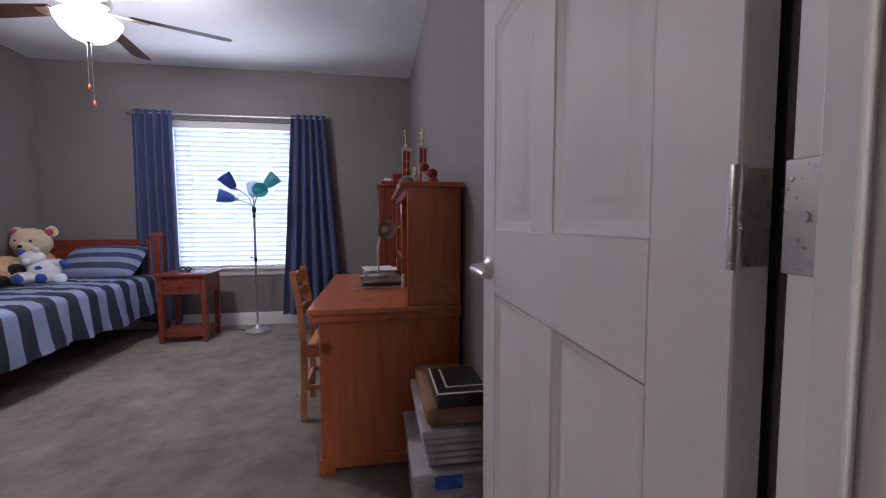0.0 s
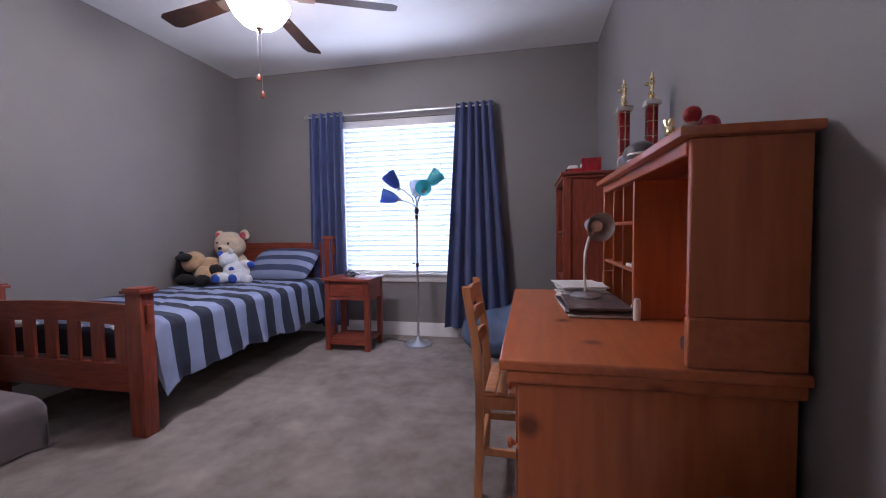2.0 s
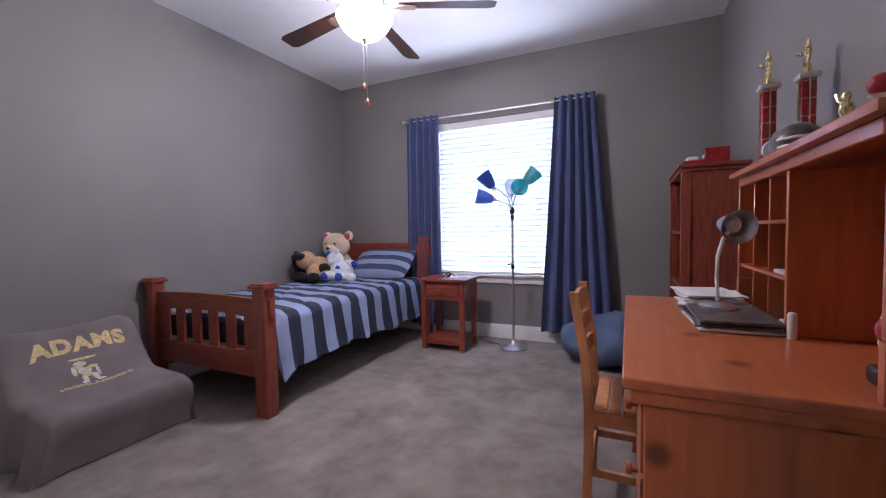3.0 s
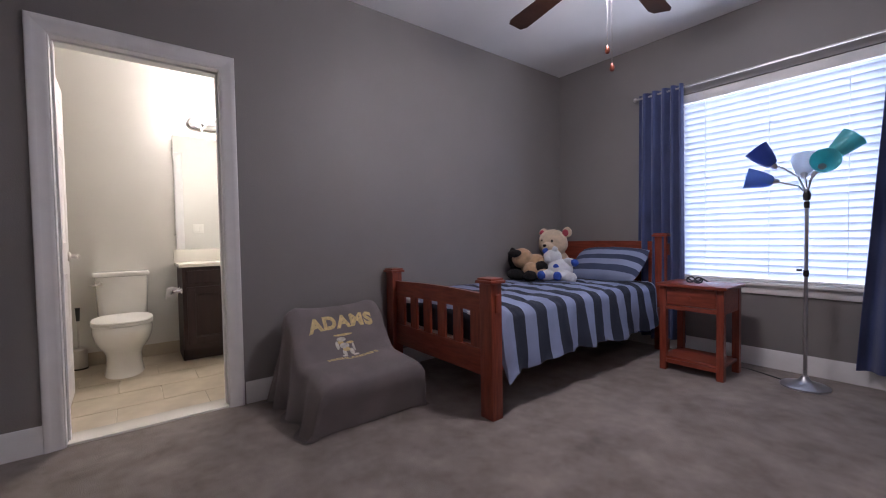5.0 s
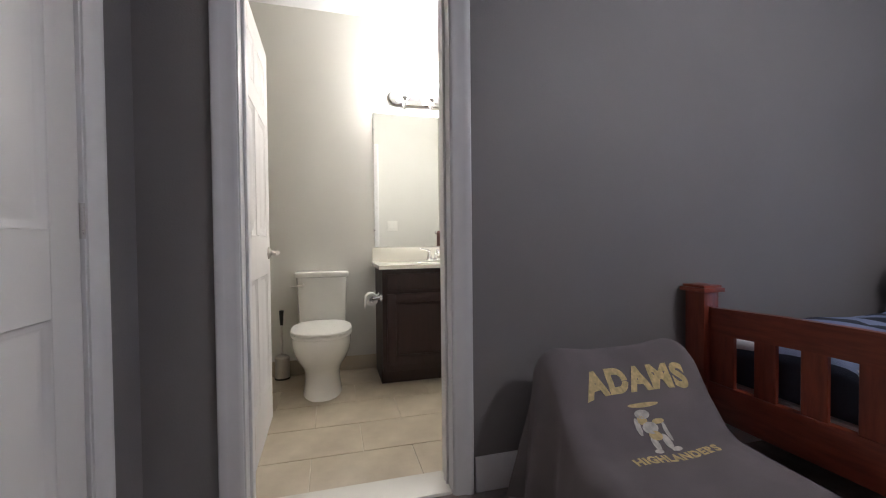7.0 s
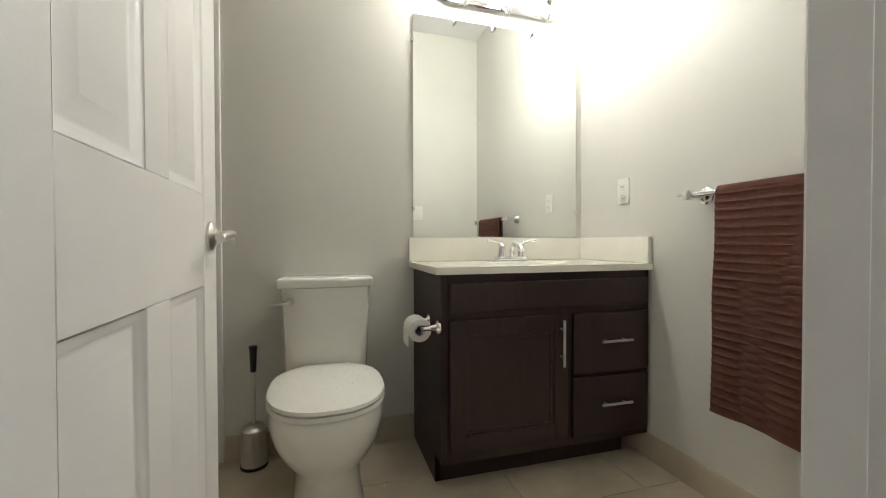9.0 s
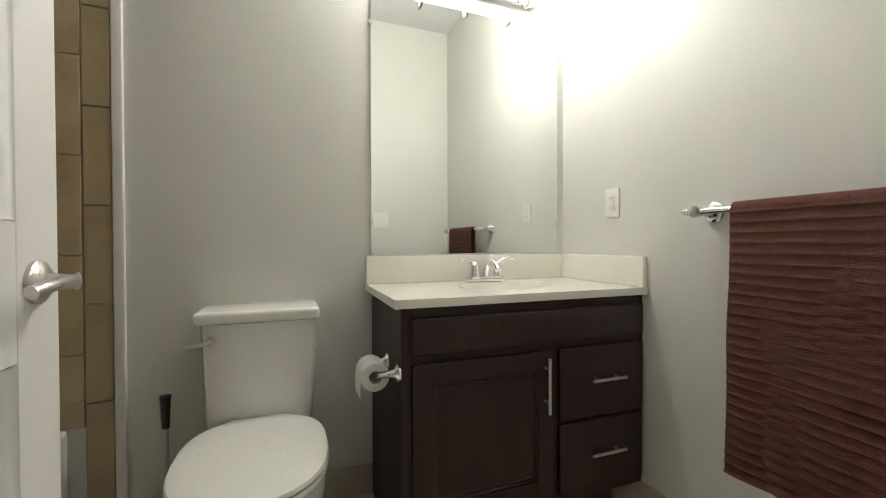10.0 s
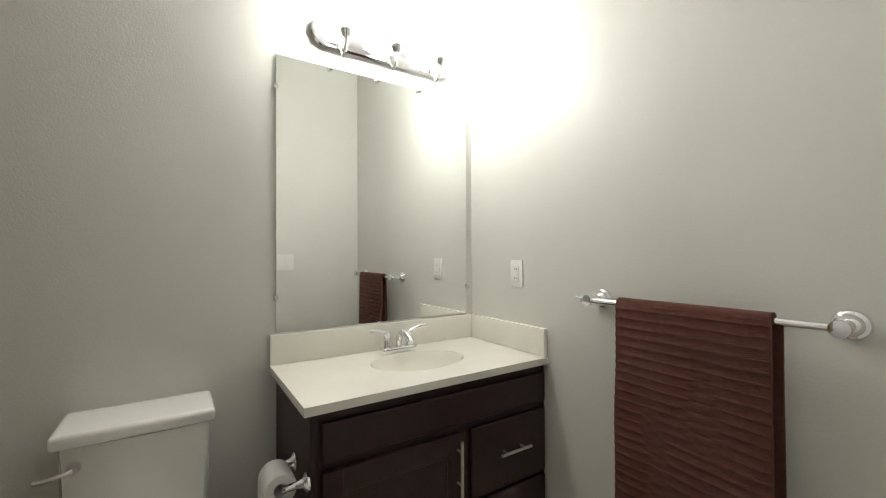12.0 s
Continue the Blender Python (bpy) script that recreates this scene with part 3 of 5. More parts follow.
BXL, BXR, FY, HY = -2.955, -1.915, 2.51, 4.585
for x in (BXL, BXR):
    post(x, FY, 0.785, bed)
    post(x, HY, 1.015, bed)
part("foot_top_rail", arched(BXL + 0.045, BXR - 0.045, FY - 0.014, FY + 0.014, 0.575, 0.690, 0.012, 0.022), M_CHERRY_H, bed)
part("foot_bottom_rail", box(BXL + 0.045, BXR - 0.045, FY - 0.016, FY + 0.016, 0.225, 0.375, 0.004, 2), M_CHERRY_H, bed)
for x0, x1 in ((BXL + 0.045, -2.80), (-2.72, -2.64), (-2.56, -2.48), (-2.40, -2.32), (-2.24, -2.16), (-2.08, BXR - 0.045)):
    part("slat", box(x0, x1, FY - 0.009, FY + 0.009, 0.37, 0.60, 0.003, 1), M_CHERRY, bed)
part("head_top_rail", arched(BXL + 0.045, BXR - 0.045, HY - 0.014, HY + 0.014, 0.855, 0.945, 0.004, 0.02), M_CHERRY_H, bed)
part("head_panel", box(BXL + 0.045, BXR - 0.045, HY - 0.008, HY + 0.008, 0.35, 0.875, 0.002, 1), M_CHERRY_H, bed)
for x in (BXL + 0.01, BXR - 0.01):
    part("side_rail", box(x - 0.013, x + 0.013, FY + 0.03, HY - 0.03, 0.25, 0.37, 0.003, 1), M_CHERRY, bed)
k = box(-2.93, -1.95, 2.56, 4.54, 0.375, 0.565, 0.04, 4)
single("mattress", k, M_SHEET, "white mattress on the bed frame", "mattress")
single("box_spring", box(-2.92, -1.96, 2.56, 4.53, 0.26, 0.374, 0.015, 2), M_SHEET, "white box spring inside the bed frame", "box spring")


def quilt(u, v):
    """u along the bed's length, from the tucked foot end; v across it, from the wall over the top and down the open side."""
    tuck = max(0.0, 0.08 - u) / 0.08
    u = max(0.0, u - 0.08) / 0.92
    y = 2.565 + 1.86 * u
    top = 1.055
    drop = 0.325 + 0.014 * math.sin(9 * u + 1) + 0.02 * n3(u * 7, 3)
    s = v * (top + drop)
    crease = abs(n3(u * 9 + 2 * v, v * 4, 8))
    rise = 0.014 * n3(u * 6, v * 5, 2) + 0.008 * n3(u * 15, v * 11, 5) - 0.010 * max(0.0, 0.12 - crease) / 0.12
    if s < top - 0.05:
        z = 0.598 + rise + 0.02 * math.sin(math.pi * min(1, s / top))
        x = -2.965 + s
        if s < 0.03:
            z -= 0.05
    else:
        a = min(1, (s - top + 0.05) / 0.10)
        hang = max(0, s - top - 0.05)
        x = -2.965 + top - 0.05 + 0.07 * math.sin(a * math.pi / 2)
        z = 0.600 + rise - 0.07 * (1 - math.cos(a * math.pi / 2)) - hang
        fold = hang / drop
        x += fold * (0.045 + 0.022 * math.sin(u * 30 + 2.5 * n3(u * 5, 1)) + 0.012 * math.sin(u * 61 + 3 * n3(u * 7, fold * 2)))
        y += 0.035 * fold * n3(u * 9, 7) + 0.012 * fold * math.sin(u * 47)
    if u < 0.03:
        z -= (0.03 - u) * 2.0
    return Vector((min(x, -1.972 + 0.04 * (1 - tuck)) if tuck else x, y - 0.013 * min(1.0, tuck * 6), max(0.385, z - 0.20 * tuck) if tuck else z))


single("comforter", sheet(quilt, 190, 110, 0.010), M_STRIPE, "blue and navy striped comforter hanging over the bed's side", "comforter", base=(-2.44, 0, 0))


def cushion(w_, h_, t_):
    def fn(u, v):
        a, b = 2 * u - 1, 2 * v - 1
        e = (1 - abs(a) ** 3.0) * (1 - abs(b) ** 3.0)
        return a, b, e
    t = bmesh.new()
    n = 26
    for s in (1, -1):
        g = [[None] * (n + 1) for _ in range(n + 1)]
        for i in range(n + 1):
            for j in range(n + 1):
                a, b, e = fn(i / n, j / n)
                g[i][j] = t.verts.new((a * w_ / 2 * (1 - 0.05 * b * b), s * t_ / 2 * max(0, e) ** 0.55 + 0.006 * n3(a * 3, b * 3, s), b * h_ / 2 * (1 - 0.05 * a * a)))
        for i in range(n):
            for j in range(n):
                t.faces.new((g[i][j], g[i + 1][j], g[i + 1][j + 1], g[i][j + 1]))
    bmesh.ops.remove_doubles(t, verts=t.verts[:], dist=0.002)
    return t


k = cushion(0.66, 0.42, 0.17)
pw_ob = single("pillow", k, M_PILLOW, "blue and navy striped pillow leaning on the headboard", "pillow", base=(0, 0, 0))
pw_ob.matrix_basis = pose(-2.29, 4.34, 0.745, -52, 0, 2)

# ---- plush toys on the bed ----
def plush(name, balls, mats, label):
    k = bmesh.new()
    for c, r, mi in balls:
        ball(c, r, k, mi, 20, 14)
    for v in k.verts:
        v.co += 0.006 * noise.noise_vector(v.co * 18) + 0.003 * noise.noise_vector(v.co * 55)
    return single(name, k, mats, label, "plush toy", "plush toys on the bed")


Z0 = 0.60
plush("teddy_bear", [((-2.79, 4.26, Z0 + 0.13), (0.15, 0.12, 0.15), 0), ((-2.77, 4.20, Z0 + 0.335), (0.150, 0.125, 0.135), 0), ((-2.74, 4.09, Z0 + 0.30), (0.065, 0.06, 0.05), 1),
      ((-2.905, 4.23, Z0 + 0.435), (0.05, 0.03, 0.05), 0), ((-2.635, 4.24, Z0 + 0.435), (0.05, 0.03, 0.05), 0), ((-2.90, 4.206, Z0 + 0.432), (0.032, 0.02, 0.032), 2), ((-2.638, 4.216, Z0 + 0.432), (0.032, 0.02, 0.032), 2),
      ((-2.81, 4.085, Z0 + 0.36), 0.011, 3), ((-2.70, 4.09, Z0 + 0.36), 0.011, 3), ((-2.735, 4.03, Z0 + 0.315), (0.02, 0.012, 0.014), 3),
      ((-2.92, 4.14, Z0 + 0.12), (0.055, 0.10, 0.055), 0), ((-2.62, 4.15, Z0 + 0.12), (0.055, 0.10, 0.055), 0)], [M_CREAM, M_CREAM, M_PINK, M_BLACKFUR], "cream teddy bear with pink ears against the headboard")
plush("plush_dog", [((-2.80, 3.95, Z0 + 0.125), (0.15, 0.12, 0.115), 0), ((-2.87, 3.86, Z0 + 0.20), (0.11, 0.10, 0.095), 0), ((-2.73, 3.84, Z0 + 0.09), (0.09, 0.08, 0.08), 0), ((-2.93, 3.80, Z0 + 0.20), (0.045, 0.04, 0.10), 1),
      ((-2.85, 3.74, Z0 + 0.25), (0.05, 0.08, 0.035), 1), ((-2.86, 3.77, Z0 + 0.05), (0.11, 0.06, 0.05), 1), ((-2.68, 3.75, Z0 + 0.05), (0.06, 0.06, 0.05), 1), ((-2.64, 3.86, Z0 + 0.13), (0.06, 0.055, 0.05), 1), ((-2.94, 3.90, Z0 + 0.08), (0.08, 0.09, 0.075), 1), ((-2.60, 3.84, Z0 + 0.06), (0.07, 0.06, 0.055), 0)],
      [M_TAN, M_BLACKFUR], "tan and black plush dog lying on the comforter")
plush("white_plush_bear", [((-2.53, 3.98, Z0 + 0.10), (0.12, 0.10, 0.10), 0), ((-2.60, 3.97, Z0 + 0.21), (0.085, 0.075, 0.075), 0), ((-2.655, 3.94, Z0 + 0.27), (0.03, 0.02, 0.03), 1), ((-2.56, 3.95, Z0 + 0.285), (0.028, 0.02, 0.028), 0), ((-2.60, 3.90, Z0 + 0.195), (0.035, 0.03, 0.03), 0),
      ((-2.44, 3.90, Z0 + 0.06), (0.06, 0.10, 0.05), 0), ((-2.57, 3.86, Z0 + 0.06), (0.055, 0.10, 0.05), 0), ((-2.43, 3.81, Z0 + 0.062), (0.04, 0.018, 0.04), 1), ((-2.57, 3.77, Z0 + 0.062), (0.04, 0.018, 0.04), 1), ((-2.44, 4.0, Z0 + 0.17), (0.075, 0.045, 0.04), 0), ((-2.38, 3.985, Z0 + 0.17), (0.03, 0.03, 0.035), 1), ((-2.51, 3.895, Z0 + 0.14), (0.03, 0.012, 0.02), 1), ((-2.35, 3.88, Z0 + 0.05), (0.05, 0.05, 0.045), 0)],
      [M_WHITEFUR, M_BLUEFUR], "white plush bear with blue paws on the comforter")

# ---- nightstand ----
NX0, NX1, NY0, NY1, NT = -1.70, -1.285, 4.055, 4.40, 0.645
ns = thing("nightstand", ((NX0 + NX1) / 2, 4.23, 0), "cherry-stained nightstand with one drawer and a shelf", "nightstand")
part("top", box(NX0 - 0.022, NX1 + 0.022, NY0 - 0.022, NY1 + 0.015, NT - 0.022, NT, 0.005, 2), M_CHERRY_H, ns)
for x in (NX0, NX1 - 0.045):
    for y in (NY0, NY1 - 0.045):
        part("leg", box(x, x + 0.045, y, y + 0.045, 0, NT - 0.022, 0.003, 1), M_CHERRY, ns)
for x0, x1, y0, y1 in ((NX0 + 0.006, NX0 + 0.02, NY0 + 0.045, NY1 - 0.045), (NX1 - 0.02, NX1 - 0.006, NY0 + 0.045, NY1 - 0.045), (NX0 + 0.045, NX1 - 0.045, NY1 - 0.02, NY1 - 0.006)):
    part("apron", box(x0, x1, y0, y1, NT - 0.19, NT - 0.022), M_CHERRY_H, ns)
dr = part("drawer", box(NX0 + 0.049, NX1 - 0.049, NY0 + 0.004, NY0 + 0.022, NT - 0.155, NT - 0.030, 0.004, 2), M_CHERRY_H, ns)
part("knob", lathe([(0, 0), (0.008, 0), (0.007, 0.012), (0.016, 0.02), (0.015, 0.028), (0, 0.031)], ((NX0 + NX1) / 2, NY0 + 0.004, NT - 0.095), 16, rot=Matrix.Rotation(math.pi / 2, 4, "X")), M_CHERRY, dr)
part("rail", box(NX0 + 0.045, NX1 - 0.045, NY0 + 0.006, NY0 + 0.03, NT - 0.19, NT - 0.16, 0.002, 1), M_CHERRY_H, ns)
part("shelf", box(NX0 + 0.01, NX1 - 0.01, NY0 + 0.01, NY1 - 0.01, 0.085, 0.105, 0.003, 1), M_CHERRY_H, ns)
part("shelf_rail", box(NX0 + 0.045, NX1 - 0.045, NY0 + 0.008, NY0 + 0.028, 0.055, 0.084, 0.002, 1), M_CHERRY_H, ns)
k = bmesh.new()
for cx, cy, r in ((-1.55, 4.22, 0.026), (-1.49, 4.20, 0.026), (-1.515, 4.26, 0.02)):
    tube(arc((cx, cy, NT + 0.022), r, 0, 2 * math.pi, 14, (1, 0, 0), (0, 0.55, 0.7)), 0.0055, 8, k)
tube([(-1.58, 4.24, NT + 0.03), (-1.53, 4.20, NT + 0.012), (-1.47, 4.23, NT + 0.03), (-1.44, 4.22, NT + 0.015)], 0.006, 8, k)
single("toy_rings", k, M_BLACK, "small dark ring toy lying on the nightstand", "toy", base=(-1.52, 4.22, NT))

# ---- floor lamp ----
LX, LY = -0.93, 4.37
fl = thing("floor_lamp", (LX, LY, 0), "silver floor lamp with five blue and aqua cone shades", "floor lamp")
part("base", lathe([(0, 0), (0.125, 0), (0.127, 0.012), (0.115, 0.02), (0.06, 0.030), (0.03, 0.05), (0.018, 0.075), (0, 0.078)], (LX, LY, 0), 36), M_STEEL, fl)
part("pole", rod((LX, LY, 0.07), (LX, LY, 1.25), 0.0105), M_STEEL, fl)
for z in (0.74, 1.18):
    part("joint", lathe([(0, -0.02), (0.014, -0.02), (0.016, 0), (0.014, 0.02), (0, 0.02)], (LX, LY, z), 16), M_BLACK, fl)
part("switch", rod((LX - 0.018, LY - 0.01, 0.76), (LX - 0.045, LY - 0.012, 0.76), 0.008, seg=10), M_BLACK, fl)
part("hub", lathe([(0, -0.03), (0.018, -0.03), (0.022, 0.0), (0.014, 0.03), (0, 0.03)], (LX, LY, 1.24), 16), M_BLACK, fl)
CONE = [(0.022, 0.0), (0.034, 0.010), (0.047, 0.04), (0.060, 0.09), (0.068, 0.14), (0.072, 0.15), (0.066, 0.14), (0.058, 0.09), (0.045, 0.04), (0.02, 0.015)]
for nm, dx, dy, z, ax, m in (("shade", -0.17, -0.02, 1.455, (-0.55, -0.15, 0.75), M_BLUE), ("shade", -0.16, -0.05, 1.345, (-0.9, -0.30, 0.22), M_LBLUE), ("shade", -0.035, 0.10, 1.385, (-0.1, 0.6, 0.7), M_CLEAR), ("shade", 0.105, 0.02, 1.475, (0.6, 0.25, 0.65), M_AQUA), ("shade", 0.075, -0.04, 1.405, (0.25, -0.9, 0.15), M_AQUA)):
    tip = Vector((LX + dx, LY + dy, z))
    d = Vector(ax).normalized()
    a = part("arm", tube([(LX, LY, 1.25), (LX + dx * 0.25, LY + dy * 0.25, 1.25 + (z - 1.25) * 0.55), (LX + dx * 0.7, LY + dy * 0.7, 1.25 + (z - 1.25) * 0.92 - 0.01), tuple(tip)], 0.006, 8), M_STEEL, fl)
    r4 = d.to_track_quat("Z", "Y").to_matrix().to_4x4()
    part("socket", lathe([(0, -0.03), (0.014, -0.03), (0.022, 0.0), (0.020, 0.02), (0, 0.02)], tip, 14, rot=r4), M_STEEL, a)
    t = bmesh.new()
    rings = []
    for r, h in CONE:
        rings.append([t.verts.new(Matrix.Translation(tip) @ r4 @ Vector((r * math.cos(i * math.pi / 14), r * math.sin(i * math.pi / 14), h))) for i in range(28)])
    for p, q in zip(rings, rings[1:]):
        for i in range(28):
            t.faces.new((p[i], p[(i + 1) % 28], q[(i + 1) % 28], q[i]))
    part(nm, t, m, a)
k = tube([(LX - 0.11, LY + 0.03, 0.006), (LX - 0.2, LY + 0.08, 0.005), (LX - 0.32, LY + 0.13, 0.005), (-1.35, 4.52, 0.005), (-1.44, 4.62, 0.005)], 0.0035, 6)
single("lamp_cable", k, M_BLACK, "thin black lamp cable on the carpet", "cable")

# ---- ceiling fan ----
FXc, FYc = -1.375, 2.82
fan = thing("ceiling_fan", (FXc, FYc, H), "ceiling fan with dark wooden blades and a lit bowl", "ceiling fan")
part("canopy", lathe([(0, 0), (0.07, 0), (0.068, -0.02), (0.04, -0.06), (0.015, -0.065), (0, -0.065)], (FXc, FYc, H), 28), M_NICKEL, fan)
part("downrod", rod((FXc, FYc, 2.51), (FXc, FYc, 2.66), 0.012), M_NICKEL, fan)
part("motor", lathe([(0, 0.16), (0.03, 0.16), (0.06, 0.14), (0.105, 0.11), (0.118, 0.06), (0.11, 0.02), (0.07, 0.0), (0, 0.0)], (FXc, FYc, 2.365), 32), M_NICKEL, fan)
part("light_fitter", lathe([(0, 0.03), (0.06, 0.03), (0.075, 0.01), (0.07, -0.02), (0, -0.02)], (FXc, FYc, 2.345), 32), M_NICKEL, fan)
part("bowl", lathe([(0.0, -0.128), (0.04, -0.124), (0.09, -0.102), (0.13, -0.062), (0.155, -0.02), (0.162, 0.0), (0.155, 0.006), (0.0, 0.006)], (FXc, FYc, 2.312), 40), M_BOWL, fan, "lit frosted glass bowl")
part("finial", lathe([(0, 0.012), (0.022, 0.008), (0.024, 0.0), (0.012, -0.012), (0.008, -0.025), (0, -0.03)], (FXc, FYc, 2.184), 18), M_BRONZE, fan)
for i in range(5):
    a = radians(25 + 72 * i)
    rot = Matrix.Translation((FXc, FYc, 2.375)) @ Matrix.Rotation(a, 4, "Z") @ Matrix.Rotation(radians(11), 4, "X")
    t = bmesh.new()
    n = 14
    top = []
    for j in range(n + 1):
        u = j / n
        x = 0.20 + 0.56 * u
        hw = 0.050 + 0.018 * u
        if u > 0.9:
            hw *= math.sqrt(max(0.0, 1 - ((u - 0.9) / 0.1) ** 2 * 0.55))
        top.append((t.verts.new(rot @ Vector((x, -hw, 0))), t.verts.new(rot @ Vector((x, hw, 0)))))
    for p, q in zip(top, top[1:]):
        t.faces.new((p[0], q[0], q[1], p[1]))
    bmesh.ops.solidify(t, geom=t.faces[:], thickness=0.008)
    bld = part("blade", t, M_BLADE, fan)
    k = bmesh.new()
    box(0.09, 0.30, -0.022, 0.022, -0.012, -0.005, 0.003, 1, k)
    box(0.20, 0.29, -0.04, 0.04, -0.013, -0.009, 0.002, 1, k)
    bmesh.ops.transform(k, matrix=rot, verts=k.verts[:])
    part("blade_iron", k, M_BRONZE, bld)
for dx, dy, zb in ((0.012, -0.01, 1.80), (-0.02, 0.005, 1.90)):
    c = part("pull_chain", rod((FXc + dx, FYc + dy, zb + 0.04), (FXc + dx, FYc + dy, 2.185), 0.0016, seg=6), M_NICKEL, fan)
    part("chain_pull", lathe([(0, 0.045), (0.005, 0.04), (0.011, 0.02), (0.010, 0.006), (0, 0)], (FXc + dx, FYc + dy, zb), 12), M_CHERRY, c)

# ---- desk and hutch ----
KX0, KY0, KY1, KT = 0.0, 1.775, 2.97, 0.745
dk = thing("desk", (0.33, 2.37, 0), "honey pine desk with knotty top and side drawers", "desk")
part("desktop", box(KX0, 0.665, KY0, KY1, KT - 0.026, KT, 0.006, 3), M_PINE_H, dk)
part("moulding", box(KX0 + 0.018, 0.665, KY0 + 0.016, KY1 - 0.016, KT - 0.062, KT - 0.027, 0.008, 3), M_PINE_H, dk)
for y0, y1 in ((KY0 + 0.04, KY0 + 0.062), (KY1 - 0.062, KY1 - 0.04)):
    part("side_panel", box(KX0 + 0.045, 0.66, y0, y1, 0.055, KT - 0.062, 0.003, 1), M_PINE, dk)
    part("plinth", box(KX0 + 0.032, 0.66, y0 - 0.012, y1 + 0.012, 0.03, 0.075, 0.006, 2), M_PINE_H, dk)
    for x in (KX0 + 0.03, 0.59):
        part("foot", box(x, x + 0.07, y0 - 0.008, y1 + 0.03, 0.0, 0.031, 0.006, 2), M_PINE_H, dk)
part("back_panel", box(0.64, 0.652, KY0 + 0.062, KY1 - 0.062, 0.1, KT - 0.062), M_PINE, dk)
part("divider", box(KX0 + 0.05, 0.64, 2.24, 2.26, 0.08, KT - 0.062), M_PINE, dk)
part("bottom", box(KX0 + 0.05, 0.64, KY0 + 0.062, 2.24, 0.08, 0.10), M_PINE_H, dk)
for z0, z1 in ((0.11, 0.30), (0.31, 0.49), (0.50, 0.67)):
    d = part("drawer", box(KX0 + 0.038, KX0 + 0.058, KY0 + 0.068, 2.235, z0, z1, 0.005, 2), M_PINE_H, dk)
    part("knob", lathe([(0, 0), (0.009, 0), (0.008, 0.012), (0.018, 0.02), (0.016, 0.03), (0, 0.034)], (KX0 + 0.038, 2.04, (z0 + z1) / 2), 16, rot=Matrix.Rotation(-math.pi / 2, 4, "Y")), M_PINE, d)
HX, HZ, HY0, HY1 = 0.425, 1.262, 1.79, 2.86
hu = thing("desk_hutch", (0.55, 2.33, KT), "honey pine hutch with cubbyholes standing on the desk", "hutch")
part("top", box(HX - 0.03, 0.668, HY0 - 0.022, HY1 + 0.02, HZ, HZ + 0.022, 0.005, 2), M_PINE_H, hu)
for y in (HY0, HY1 - 0.02):
    part("side", box(HX, 0.66, y, y + 0.02, KT + 0.115, HZ - 0.0005, 0.003, 1), M_PINE, hu)
    part("side_base", box(HX - 0.002, 0.66, y - 0.003, y + 0.022, KT, KT + 0.114, 0.003, 1), M_PINE_H, hu)
part("back", box(0.648, 0.658, HY0 + 0.02, HY1 - 0.02, KT, HZ), M_PINE_H, hu)
part("crown_rail", box(HX - 0.004, HX + 0.016, HY0 + 0.02, HY1 - 0.02, HZ - 0.035, HZ - 0.001, 0.003, 1), M_PINE_H, hu)
part("divider", box(HX + 0.004, 0.648, 2.30, 2.318, KT, HZ - 0.036, 0.002, 1), M_PINE, hu)
for y in (2.49, 2.67):
    part("divider", box(HX + 0.01, 0.648, y, y + 0.010, KT, HZ - 0.036, 0.002, 1), M_PINE, hu)
for z in (0.905, 1.075):
    part("shelf", box(HX + 0.006, 0.648, 2.318, HY1 - 0.02, z, z + 0.012, 0.002, 1), M_PINE_H, hu)

# things on the hutch
TOPZ = HZ + 0.022


